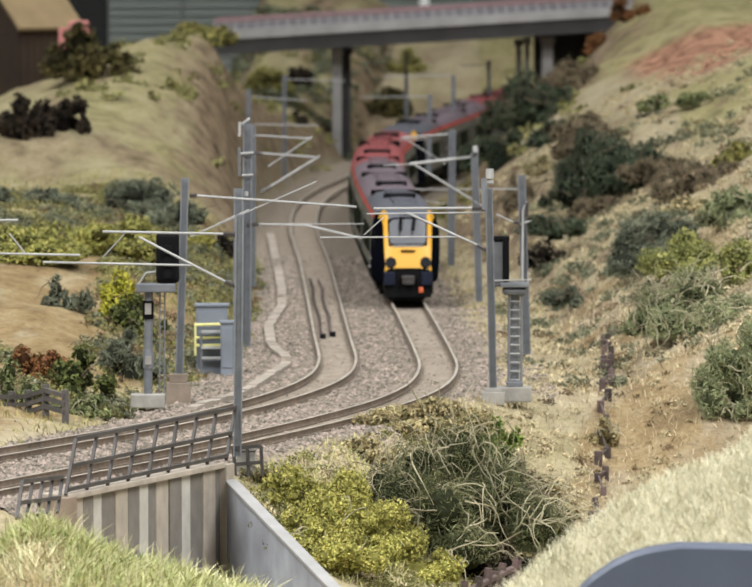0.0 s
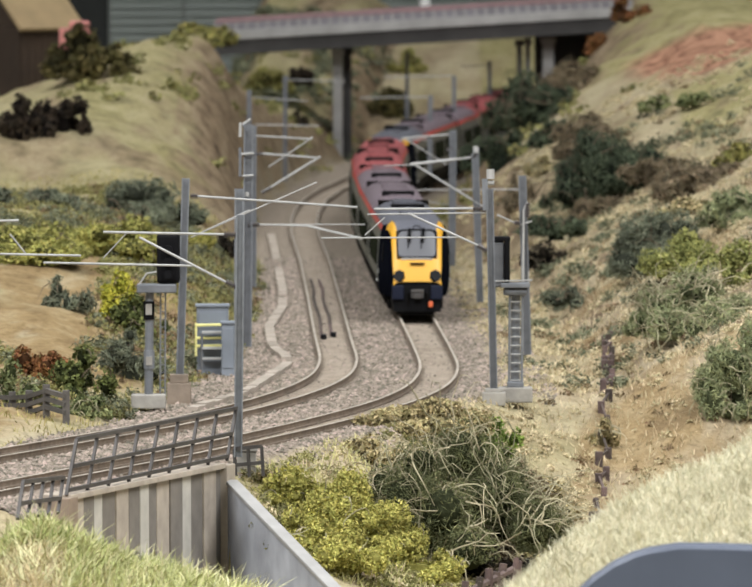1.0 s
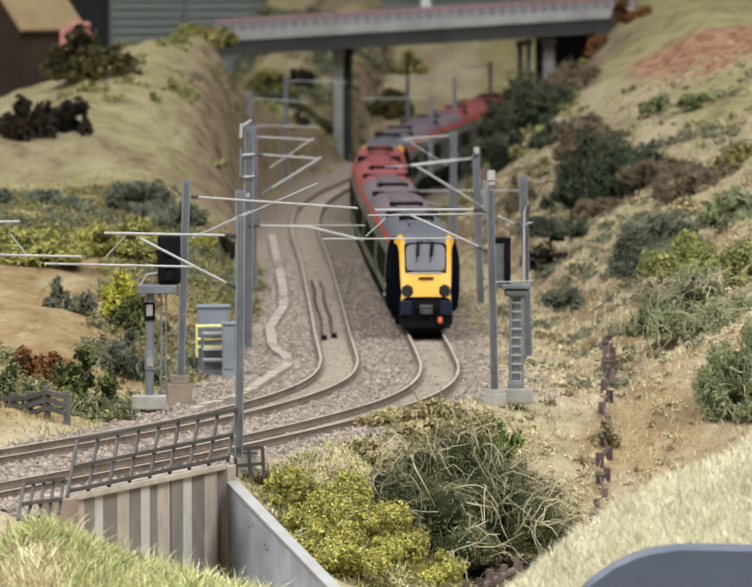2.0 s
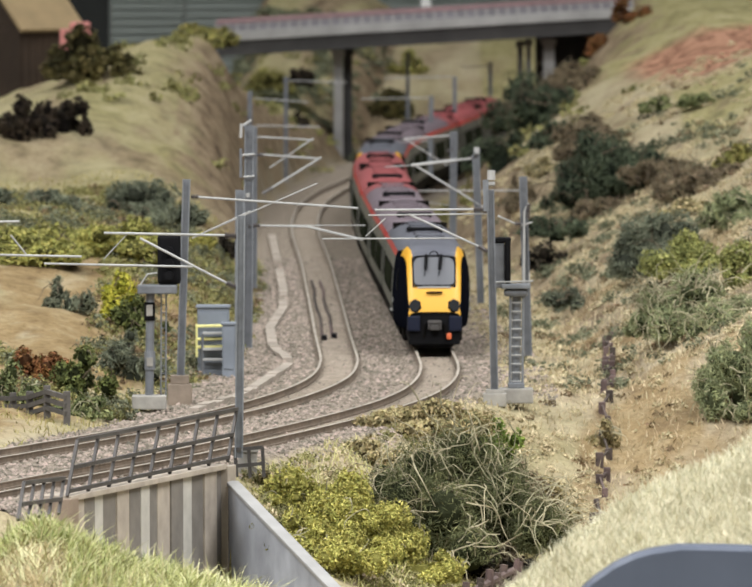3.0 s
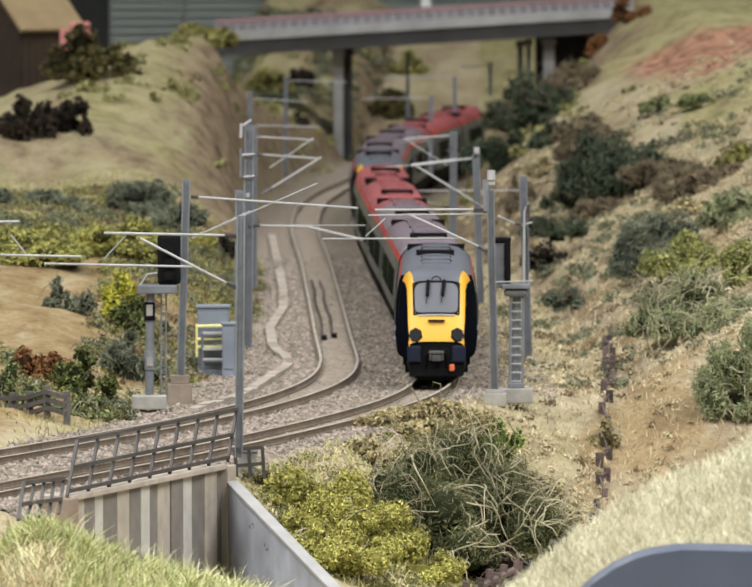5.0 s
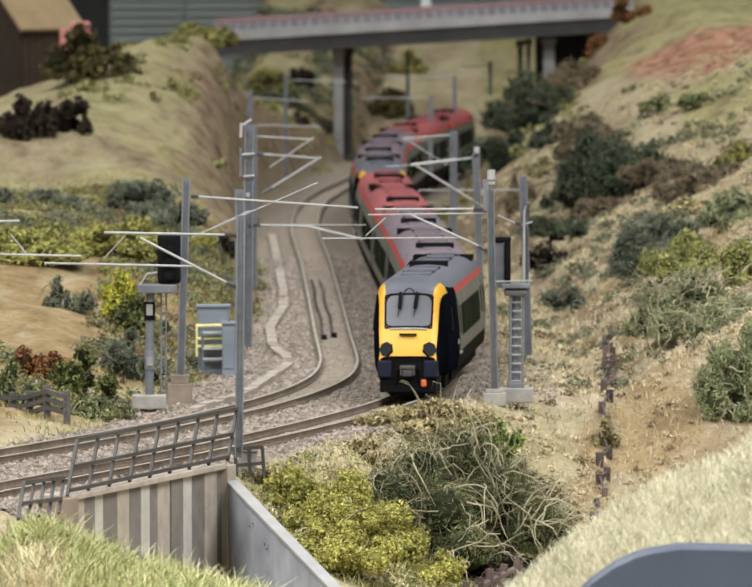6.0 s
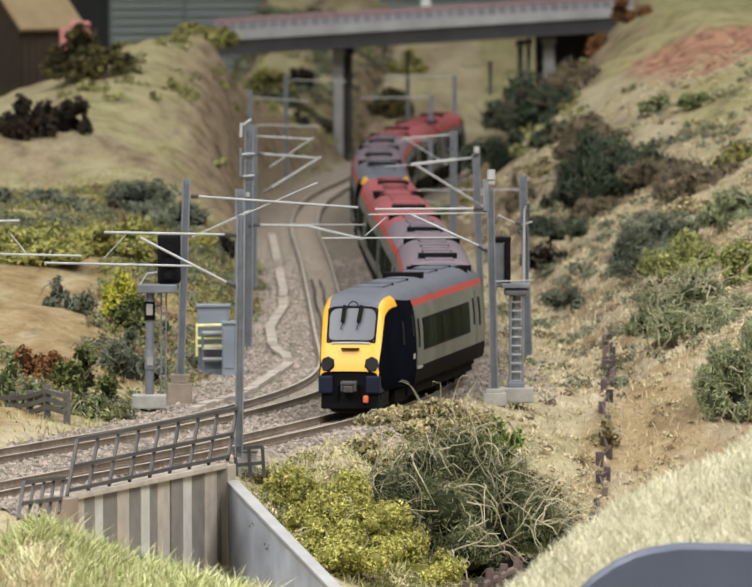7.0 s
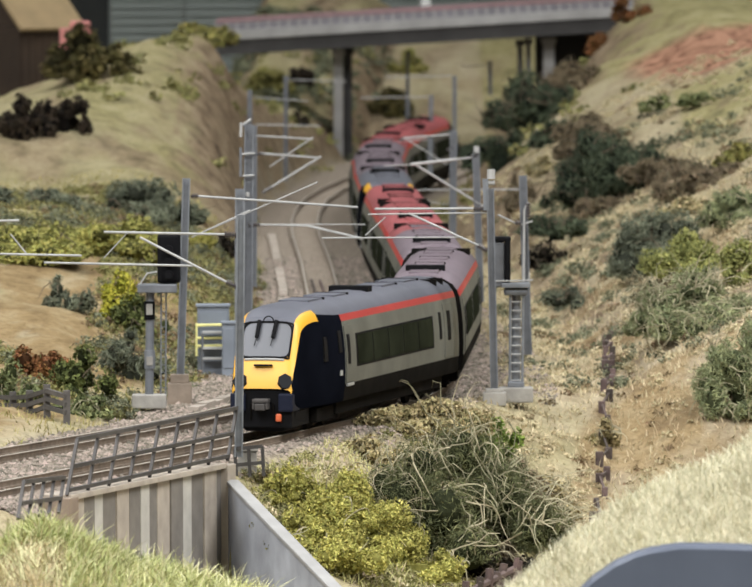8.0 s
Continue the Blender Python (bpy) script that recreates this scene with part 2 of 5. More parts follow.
def terrain():
    verts, cols, covers = [], [], []
    for y in GY:
        for x in GX:
            z = ground(x, y)
            verts.append((x * S, y * S, z * S))
            cols.append(zone(x, y, z))
            covers.append(cover(x, y))
    nx, ny = len(GX), len(GY)
    faces = [(j * nx + i, j * nx + i + 1, (j + 1) * nx + i + 1, (j + 1) * nx + i) for j in range(ny - 1) for i in range(nx - 1)]
    me = bpy.data.meshes.new("ground")
    me.from_pydata(verts, [], faces)
    at = me.color_attributes.new("zone", "FLOAT_COLOR", "POINT")
    at.data.foreach_set("color", [c for q in cols for c in q])
    at2 = me.color_attributes.new("cover", "FLOAT_COLOR", "POINT")
    at2.data.foreach_set("color", [c for q in covers for c in q])
    me.polygons.foreach_set("use_smooth", [True] * len(faces))
    m = bpy.data.materials.new("layout_ground")
    m.use_nodes = True
    n, ln = m.node_tree.nodes, m.node_tree.links
    bs = n["Principled BSDF"]
    bs.inputs["Roughness"].default_value = 0.95
    bs.inputs["Specular IOR Level"].default_value = 0.1
    tc, va = n.new("ShaderNodeTexCoord"), n.new("ShaderNodeVertexColor")
    va.layer_name = "zone"
    sep = n.new("ShaderNodeSeparateColor")
    ln.new(va.outputs["Color"], sep.inputs["Color"])
    vb, sep2 = n.new("ShaderNodeVertexColor"), n.new("ShaderNodeSeparateColor")
    vb.layer_name = "cover"
    ln.new(vb.outputs["Color"], sep2.inputs["Color"])

    along = n.new("ShaderNodeMapping")
    along.inputs["Scale"].default_value = (1.0, 0.45, 1.0)
    ln.new(tc.outputs["Object"], along.inputs["Vector"])

    def tex(scale, detail=6, rough=0.6):
        t = n.new("ShaderNodeTexNoise")
        t.inputs["Scale"].default_value, t.inputs["Detail"].default_value, t.inputs["Roughness"].default_value = scale, detail, rough
        ln.new(along.outputs["Vector"] if scale < 300 else tc.outputs["Object"], t.inputs["Vector"])
        return t.outputs["Fac"]

    def ramp(fac, *stops):
        r = n.new("ShaderNodeValToRGB")
        while len(r.color_ramp.elements) < len(stops):
            r.color_ramp.elements.new(0.5)
        for e, (p, c) in zip(r.color_ramp.elements, stops):
            e.position, e.color = p, (*c, 1)
        ln.new(fac, r.inputs["Fac"])
        return r.outputs["Color"]

    def mix(fac, a, b):
        x = n.new("ShaderNodeMix")
        x.data_type = "RGBA"
        ln.new(fac, x.inputs["Factor"])
        ln.new(a, x.inputs["A"])
        ln.new(b, x.inputs["B"])
        return x.outputs["Result"]

    coarse, fine = tex(28), tex(330, 4, 0.7)
    straw = ramp(coarse, (0.3, (0.26, 0.21, 0.14)), (0.5, (0.44, 0.38, 0.26)), (0.7, (0.35, 0.275, 0.185)))
    olive = ramp(tex(60), (0.3, (0.14, 0.13, 0.06)), (0.5, (0.30, 0.27, 0.125)), (0.7, (0.37, 0.335, 0.19)))
    stone = ramp(fine, (0.33, (0.085, 0.07, 0.056)), (0.46, (0.245, 0.205, 0.163)), (0.68, (0.37, 0.318, 0.255)))
    plough = ramp(tex(110), (0.38, (0.17, 0.08, 0.05)), (0.58, (0.43, 0.24, 0.155)))
    c = mix(sep.outputs["Green"], straw, olive)
    c = mix(va.outputs["Alpha"], c, ramp(tex(75), (0.3, (0.085, 0.06, 0.04)), (0.5, (0.24, 0.18, 0.115)), (0.7, (0.34, 0.275, 0.18))))
    c = mix(sep2.outputs["Red"], c, ramp(tex(55), (0.3, (0.15, 0.10, 0.05)), (0.5, (0.265, 0.19, 0.095)), (0.7, (0.36, 0.285, 0.165))))
    c = mix(sep2.outputs["Blue"], c, ramp(tex(90), (0.35, (0.40, 0.35, 0.23)), (0.6, (0.54, 0.49, 0.34))))
    c = mix(sep.outputs["Blue"], c, plough)
    c = mix(sep.outputs["Red"], c, stone)
    c = mix(sep2.outputs["Green"], c, ramp(tex(140), (0.35, (0.27, 0.225, 0.175)), (0.6, (0.36, 0.305, 0.245))))
    dirt = n.new("ShaderNodeMix")
    dirt.data_type, dirt.blend_type = "RGBA", "MULTIPLY"
    dirt.inputs["Factor"].default_value = 0.7
    ln.new(c, dirt.inputs["A"])
    ln.new(ramp(fine, (0.3, (0.55, 0.52, 0.5)), (0.55, (1, 1, 1))), dirt.inputs["B"])
    ln.new(dirt.outputs["Result"], bs.inputs["Base Color"])
    b = n.new("ShaderNodeBump")
    b.inputs["Strength"].default_value, b.inputs["Distance"].default_value = 0.8, 0.0025
    ln.new(fine, b.inputs["Height"])
    ln.new(b.outputs["Normal"], bs.inputs["Normal"])
    me.materials.append(m)
    return tagged(new("ground", me), "scenic ground of a model railway with straw grass and pale ballast", "ground", kind="structure")


terrain()


# ---- tracks ----
def rail_line(table, side, y0, y1):
    ys = np.arange(y0, y1, 12.0)
    pts = []
    for y in ys:
        x = float(np.interp(y, *table))
        m = (float(np.interp(y + 5, *table)) - float(np.interp(y - 5, *table))) / 10.0
        l = math.hypot(1, m)
        pts.append((x + side * 8.25 / l, y - side * 8.25 * m / l, 1 / l, -m / l))
    return pts


def track(name, table, y0, y1):
    tr = empty(name, 0, 0, 0, label="dusty model railway track with rusty rails in pale ballast", category="railway track", group="tracks", kind="structure")
    for side in (-1, 1):
        for nm, prof, mat in (("rail", ((-0.7, -4.0), (-0.7, -2.4), (-0.25, -2.1), (-0.25, -0.9), (-0.5, -0.5), (-0.5, -0.15), (0.5, -0.15), (0.5, -0.5), (0.25, -0.9), (0.25, -2.1), (0.7, -2.4), (0.7, -4.0)), RAIL),
                              ("rail_head", ((-0.56, -0.149), (-0.56, 0.0), (0.56, 0.0), (0.56, -0.149)), RAIL_TOP)):
            verts, faces = [], []
            pts = rail_line(table, side, y0, y1)
            for px, py, nx, ny in pts:
                for o, h in prof:
                    verts.append((px + nx * o, py + ny * o, h))
            k = len(prof)
            for i in range(len(pts) - 1):
                for j in range(k):
                    faces.append((i * k + j, i * k + (j + 1) % k, (i + 1) * k + (j + 1) % k, (i + 1) * k + j))
            raw(nm, verts, faces, mat, tr)
    return tr


track_a = track("railway_track", TRACK_A, 2640, 6700)
track_b = track("railway_track", TRACK_B, 2640, 6700)


# ---- hall round the layout (metres x 1000) ----
WALLM = material("painted_hall_wall", (0.15, 0.165, 0.15), 0.8, 0, 0.2, 12)
FLOORM = material("hall_floor", (0.22, 0.20, 0.18), 0.6, 0, 0.2, 6)
CEILM = material("white_ceiling", (0.75, 0.75, 0.73), 0.9, 0, 0.1, 8)
tagged(part("floor", box(B(), -5000, 5000, -3500, 9400, -1150, -1050), FLOORM), "plain dull hall floor", "floor", kind="structure")
tagged(part("ceiling", box(B(), -5000, 5000, -3500, 9400, 2600, 2700), CEILM), "plain white hall ceiling", "ceiling", kind="structure")
tagged(part("wall_north", box(B(), -5000, 5000, 9400, 9500, -1050, 2600), WALLM), "grey-green painted hall wall", "wall", kind="structure")
tagged(part("wall_south", box(B(), -5000, 5000, -3600, -3500, -1050, 2600), CEILM), "plain pale hall wall", "wall", kind="structure")
tagged(part("wall_west", box(B(), -5100, -5000, -3500, 9400, -1050, 2600), CEILM), "plain pale hall wall", "wall", kind="structure")
tagged(part("wall_east", box(B(), 5000, 5100, -3500, 9400, -1050, 2600), CEILM), "plain pale hall wall", "wall", kind="structure")
PLY = material("plywood_board", (0.38, 0.29, 0.18), 0.8, 0, 0.2, 40)
table = empty("layout_table", 0, 4700, -1050, label="plywood baseboard table carrying the model railway", category="table")
part("tabletop", box(B(), -462, 462, -2555, 2605, 940, 955), PLY, table)
for sx in (-430, 430):
    for sy in (-2400, -800, 800, 2400):
        part("leg", box(B(), sx - 20, sx + 20, sy - 20, sy + 20, 0, 939), PLY, table)


# ---- the train ----
def paint(name, color, rough=0.32, grain=0.12):
    return material(name, color, rough, 0.0, grain, 90, spec=0.5)


YELLOW = paint("warning_yellow", (0.70, 0.365, 0.025), 0.4, 0.06)
NAVY = material("black_blue_cab", (0.006, 0.007, 0.011), 0.45, 0, 0.3, 90, spec=0.0)
BLOCK = material("navy_bumper", (0.012, 0.015, 0.03), 0.5, 0, 0.2, 90, spec=0.15)
SILVER = material("grime_silver", (0.128, 0.131, 0.112), 0.5, 0, 0.45, 55, spec=0.3)
RED = paint("bright_red", (0.40, 0.045, 0.04), 0.4, 0.12)
ROOF_GREY = paint("blue_grey_roof", (0.088, 0.092, 0.112), 0.55, 0.2)
ROOF_MAUVE = paint("mauve_grey_roof", (0.14, 0.108, 0.126), 0.55, 0.25)
ROOF_RED = paint("faded_red_roof", (0.29, 0.065, 0.068), 0.55, 0.3)
UNDER = material("underframe_dirt", (0.009, 0.008, 0.007), 0.85, 0, 0.5, 120, spec=0.05)
GLASS = material("tinted_window", (0.022, 0.025, 0.016), 0.3, 0.0, 0.7, 60, spec=0.0)
SCREEN = material("cab_windscreen", (0.09, 0.094, 0.108), 0.42, 0.0, 0.1, 60, spec=0.6)
LAMP = material("headlight_cover", (0.009, 0.010, 0.012), 0.6, 0, 0.2, 200, spec=0.15)
ORANGE = material("orange_lamp", (0.75, 0.16, 0.06), 0.4, 0, 0.1, 200)

NORMAL = ((0, 1.0), (0.30, 0.992), (0.55, 0.965), (0.74, 0.915), (0.85, 0.85), (0.905, 0.785), (0.955, 0.64), (0.985, 0.5), (1.0, 0.30), (0.99, 0.17), (0.955, 0.03), (0.93, 0.0))
BOXY = ((0, 1.0), (0.36, 0.998), (0.60, 0.99), (0.74, 0.972), (0.86, 0.94), (0.94, 0.87), (0.975, 0.72), (0.99, 0.5), (1.0, 0.30), (0.99, 0.17), (0.955, 0.03), (0.93, 0.0))
FULL, LOW = 49.3, 9.6
# nose: set-back, height of the top edge, width factor, how boxy
NOSE = ((1.5, 18.0, 0.66, 1), (2.2, 20.5, 0.68, 1), (4.0, 25.5, 0.70, 1), (6.2, 29.8, 0.715, 1), (9.5, 36.4, 0.725, 1), (13.0, 43.0, 0.735, 1), (15.5, 44.9, 0.75, 1),
        (20.0, 46.6, 0.78, 0.95), (26.0, 47.7, 0.82, 0.85), (33.0, 48.4, 0.87, 0.7), (42.0, 48.9, 0.93, 0.4), (55.0, 49.2, 0.98, 0.12), (64.0, FULL, 0.995, 0), (78.0, FULL, 1.0, 0))


def ring(y, top, wf, b):
    pts = []
    for (x0, z0), (x1, z1) in zip(NORMAL, BOXY):
        pts.append((17.95 * wf * (x0 + (x1 - x0) * b), y, LOW + (top - LOW) * (z0 + (z1 - z0) * b)))
    return pts


def patch(rings, pick, parent, name, mat, label=""):
    """The faces of the shell that pick(column, row, side) chooses, as one mesh."""
    bm, seen = B(), {}

    def v(i, j, s):
        if j == 0:
            s = 1
        if (i, j, s) not in seen:
            x, y, z = rings[i][j]
            seen[i, j, s] = bm.verts.new((x * s, y, z))
        return seen[i, j, s]

    for i in range(len(rings) - 1):
        for j in range(len(NORMAL) - 1):
            for s in (-1, 1):
                if pick(i, j, s):
                    bm.faces.new((v(i, j, s), v(i + 1, j, s), v(i + 1, j + 1, s), v(i, j + 1, s)))
    return part(name, bm, mat, parent, label, smooth=True)


def side_x(z):
    f = (z - LOW) / (FULL - LOW)
    return 17.95 * float(np.interp(f, [p[1] for p in NORMAL][::-1], [p[0] for p in NORMAL][::-1]))


def side_panel(parent, name, mat, s, y0, y1, z0, z1, proud=0.15, label="", wf=1.0):
    """A window or door that follows the curved side."""
    bm = B()
    zs = [z0 + (z1 - z0) * k / 4 for k in range(5)]
    outer = [[bm.verts.new((s * (side_x(z) * wf + proud), y, z)) for z in zs] for y in (y0, y1)]
    inner = [[bm.verts.new((s * (side_x(z) * wf - 0.6), y, z)) for z in zs] for y in (y0, y1)]
    for k in range(4):
        bm.faces.new((outer[0][k], outer[1][k], outer[1][k + 1], outer[0][k + 1]))
        for e in (0, 1):
            bm.faces.new((outer[e][k], inner[e][k], inner[e][k + 1], outer[e][k + 1]))
    for k in (0, 4):
        bm.faces.new((outer[0][k], outer[1][k], inner[1][k], inner[0][k]))
    return part(name, bm, mat, parent, label)


def bogie(parent, y):
    bg = part("bogie", box(B(), -10.4, 10.4, y - 4, y + 4, 4.0, 8.5, 0.4), UNDER, parent, "dirty black bogie")
    for s in (-12, 12):
        part("side_frame", box(B(), s - 1.5, s + 1.5, y - 17, y + 17, 3.0, 8.5, 0.4), UNDER, bg)
    for dy in (-12, 12):
        bm = B()
        for sx in (-8.25, 8.25):
            bar(bm, (sx - 1, y + dy, 5.6), (sx + 1, y + dy, 5.6), 5.5, 16)
        bar(bm, (-8, y + dy, 5.6), (8, y + dy, 5.6), 1.2, 8)
        part("wheelset", bm, UNDER, bg)


def carriage(roof, roof_tail, cab, length, label, stripe_from=60.0):
    car = empty("train_carriage", 0, 0, 0, label=label, category="train", group="train carriages")
    if cab:
        rings = [ring(*r) for r in NOSE]
    else:
        rings = [ring(2.0, FULL - 0.6, 0.97, 0), ring(3.0, FULL, 1.0, 0), ring(78.0, FULL, 1.0, 0)]
    base = len(rings) - 1
    for y in (90.0, 140.0, 200.0, 240.0, length - 3.0):
        rings.append(ring(y, FULL, 1.0, 0))
    rings.append(ring(length - 2.0, FULL - 0.6, 0.97, 0))
    last = len(rings) - 1
    ys = [r[0][1] for r in rings]
    silver_from = 66.0 if cab else 0.0

    def is_screen(i, j, s):
        return cab and 3 <= i < 5 and j < 3

    def is_yellow(i, j, s):
        return cab and not is_screen(i, j, s) and ((i < 5 and j < 5) or (5 <= i < 9 and 3 <= j < 5) or (i < 1 and j < 6))

    def is_visor(i, j, s):
        return cab and i == 5 and j < 3

    def is_roof(i, j, s):
        return j < 4 and not is_yellow(i, j, s) and not is_screen(i, j, s) and not is_visor(i, j, s)

    def is_stripe(i, j, s):
        return j in (4,) and not is_yellow(i, j, s) and ys[i] >= silver_from - 6

    patch(rings, lambda i, j, s: is_roof(i, j, s) and i < last - 3, car, "roof", roof)
    patch(rings, lambda i, j, s: is_roof(i, j, s) and i >= last - 3, car, "roof", roof_tail)
    patch(rings, is_stripe, car, "stripe", RED, "bright red stripe along the roof edge")
    rest = lambda i, j, s: not (is_roof(i, j, s) or is_stripe(i, j, s) or is_yellow(i, j, s) or is_screen(i, j, s) or is_visor(i, j, s))
    patch(rings, lambda i, j, s: rest(i, j, s) and ys[i] >= silver_from - 6 and j < 9, car, "body", SILVER)
    patch(rings, lambda i, j, s: rest(i, j, s) and ys[i] >= silver_from - 6 and j >= 9, car, "skirt", UNDER)
    if cab:
        patch(rings, lambda i, j, s: rest(i, j, s) and ys[i] < silver_from - 6, car, "cab_side", NAVY, "glossy black cab side")
        patch(rings, is_yellow, car, "warning_panel", YELLOW, "bright yellow warning panel round the windscreen")
        patch(rings, is_screen, car, "windscreen", SCREEN)
        patch(rings, is_visor, car, "visor", roof)
    # closed ends
    for i in ((last,) if cab else (0, last)):
        bm = B()
        pts = [bm.verts.new(p) for p in rings[i]] + [bm.verts.new((-p[0], p[1], p[2])) for p in rings[i][:0:-1]]
        bm.faces.new(pts)
        part("end_wall", bm, UNDER, car)
    part("underframe", box(B(), -14.5, 14.5, 62 if cab else 20, length - 20, 4.5, LOW + 0.4, 0.5), UNDER, car, "grimy black underframe boxes")
    bogie(car, 52)
    bogie(car, length - 48)
    # roof equipment: flush hatches, raised vents
    for y in ((52, 92, 176, 214) if cab else (24, 92, 150, 212)):
        part("roof_pod", box(B(), -6.0, 6.0, y, y + 22, FULL - 2.0, FULL + 0.18, 0.1), roof, car)
        part("hatch_seam", box(B(), -6.6, 6.6, y + 22.4, y + 23.6, FULL - 2.0, FULL + 0.3), UNDER, car)
    for y in ((142,) if cab else (56,)):
        bm = B()
        box(bm, -8.0, 8.0, y, y + 8, FULL - 1.4, FULL + 1.5, 0.2)
        box(bm, -8.8, -6.4, y + 8.2, y + 17, FULL - 1.6, FULL + 1.1, 0.2)
        part("roof_vent", bm, BLACK, car, "black roof vent")
    part("roof_seam", box(box(B(), -13, 13, length - 24, length - 22.6, FULL - 3.9, FULL - 0.4), -13, 13, length - 12, length - 11, FULL - 3.9, FULL - 0.4), UNDER, car)
    for s in (-1, 1):
        if cab:
            side_panel(car, "cab_door_window", BLACK, s, 36, 41, 26.5, 36, 0.35, wf=0.915)
            side_panel(car, "cab_window", BLACK, s, 55, 60, 29, 37.5, 0.3, wf=0.985)
            side_panel(car, "plate", ARM, s, 56, 59, 20, 22, 0.35, "small pale plate", wf=0.985)
            side_panel(car, "door", SILVER, s, 65, 79, 17, 39, 0.3, "silver passenger door")
            side_panel(car, "door_window", BLACK, s, 67.5, 71.5, 24, 35.5, 0.5)
            side_panel(car, "step_plate", ARM, s, 66, 76, 15.4, 16.4, 0.8, "pale step plate under the door")
            spans, far_door, slit = ((84, 216),), 237, 228
        else:
            side_panel(car, "door", SILVER, s, 10, 26, 17, 39, 0.3)
            side_panel(car, "door_window", BLACK, s, 15, 21, 24, 35.5, 0.5)
            spans, far_door, slit = ((40, 128), (142, 230)), 252, 242
        for a, b in spans:
            n = 5
            side_panel(car, "window_band", BLACK, s, a - 1.2, b + 1.2, 22.2, 35.2, 0.12, "dark window surround")
            for k in range(n):
                w = (b - a) / n
                side_panel(car, "window", GLASS, s, a + k * w + 0.8, a + (k + 1) * w - 0.8, 23.0, 34.5, 0.3)
        side_panel(car, "window", BLACK, s, slit, slit + 3.5, 25, 36, 0.3)
        side_panel(car, "door", SILVER, s, far_door, far_door + 16, 17, 39, 0.3)
        side_panel(car, "door_window", BLACK, s, far_door + 5, far_door + 10, 24, 36, 0.5)
    if cab:
        for s in (-1, 1):
            bm = B()
            m = Matrix.Translation((s * 8.9, 2.9, 20.6)) @ Matrix.Rotation(s * 0.30, 4, "Z") @ Matrix.Rotation(-0.35, 4, "X")
            bmesh.ops.create_cone(bm, cap_ends=True, segments=7, radius1=3.7, radius2=2.9, depth=2.2, matrix=m @ Matrix.Diagonal((0.92, 1, 1.05, 1)) @ Matrix.Rotation(math.pi / 2, 4, "X"))
            part("headlight", bm, LAMP, car, "dark headlight cluster")
            part("bumper", box(B(), s * 6.6 if s > 0 else -12.4, 12.4 if s > 0 else -6.6, 0.6, 12, 9.2, 16.2, 0.7), BLOCK, car, "dark blue bumper block")
            bm = B()
            a, b = Vector((s * 1.2 + 2.2 * s, 12.6, 43.6)), Vector((s * 3.2 - 0.6, 9.4, 37.2))
            bar(bm, a + Vector((0, -0.6, 0)), b + Vector((0, -0.6, 0)), 0.8, 6)
            bar(bm, b + Vector((0, -0.6, 0)), b + Vector((-0.6, -2.0, -3.0)), 0.2, 5)
            part("wiper", bm, BLACK, car)
        bm = B()
        edge = [Vector(rings[i][3]) for i in (3, 4, 5)]
        top_edge, low_edge = [Vector(rings[5][j]) for j in range(4)], [Vector(rings[3][j]) for j in range(4)]
        for line in (edge, top_edge, low_edge):
            for p, q in zip(line[:-1], line[1:]):
                for s in (-1, 1):
                    bar(bm, (p.x * s, p.y - 0.1, p.z), (q.x * s, q.y - 0.1, q.z), 0.42, 6)
        # rounded corners of the windscreen
        for s in (-1, 1):
            for ring_at, inner, along in ((3, 2, 4), (5, 2, 4)):
                c = Vector(rings[ring_at][3])
                u = (Vector(rings[ring_at][inner]) - c).normalized()
                v = (Vector(rings[along][3]) - c).normalized()
                r = 3.0
                arc = [c + u * r * (1 - math.sin(k * math.pi / 8)) + v * r * (1 - math.cos(k * math.pi / 8)) for k in range(5)]
                fan = B()
                pts = [fan.verts.new((p.x * s, p.y - 0.22, p.z + 0.05)) for p in [c] + arc]
                for k in range(1, 5):
                    fan.faces.new((pts[0], pts[k], pts[k + 1]))
                part("screen_corner", fan, YELLOW if ring_at == 3 else roof, car)
                for p, q in zip(arc[:-1], arc[1:]):
                    bar(bm, (p.x * s, p.y - 0.25, p.z), (q.x * s, q.y - 0.25, q.z), 0.42, 6)
        part("windscreen_seal", bm, BLACK, car, "black windscreen seal")
        low = [Vector(rings[3][j]) for j in range(3)]
        sill = B()
        for p, q in zip(low[:-1], low[1:]):
            for s in (-1, 1):
                bar(sill, (p.x * s, p.y - 0.55, p.z - 0.75), (q.x * s, q.y - 0.55, q.z - 0.75), 0.45, 6)
        part("screen_sill", sill, ARM, car, "thin grey sill under the windscreen")
        badge = B()
        for k in range(14):
            a0, a1 = math.pi * k / 13, math.pi * (k + 1) / 13
            if k < 13:
                bar(badge, (2.0 * math.cos(a0), 12.3 + 0.4 * math.sin(a0), 43.2 + 2.0 * math.sin(a0)), (2.0 * math.cos(a1), 12.3 + 0.4 * math.sin(a1), 43.2 + 2.0 * math.sin(a1)), 0.25, 5)
        part("wiper_housing", badge, BLACK, car)
        part("nose_recess", box(B(), -11.6, 11.6, 2.4, 30, 3.0, 17.4, 0.5), BLACK, car, "black lower front")
        bm = B()
        front = [(-12.2, 9.0), (-11.4, 5.2), (-8.6, 2.2), (-7.6, 1.5), (7.6, 1.5), (8.6, 2.2), (11.4, 5.2), (12.2, 9.0)]
        loops = [[bm.verts.new((x * k, y, z)) for x, z in front] for y, k in ((4.6, 0.9), (7.0, 1.0), (22.0, 1.05))]
        for lo, hi in zip(loops[:-1], loops[1:]):
            for k in range(len(front)):
                bm.faces.new((lo[k], lo[(k + 1) % len(front)], hi[(k + 1) % len(front)], hi[k]))
        bm.faces.new(loops[0])
        bm.faces.new(loops[-1][::-1])
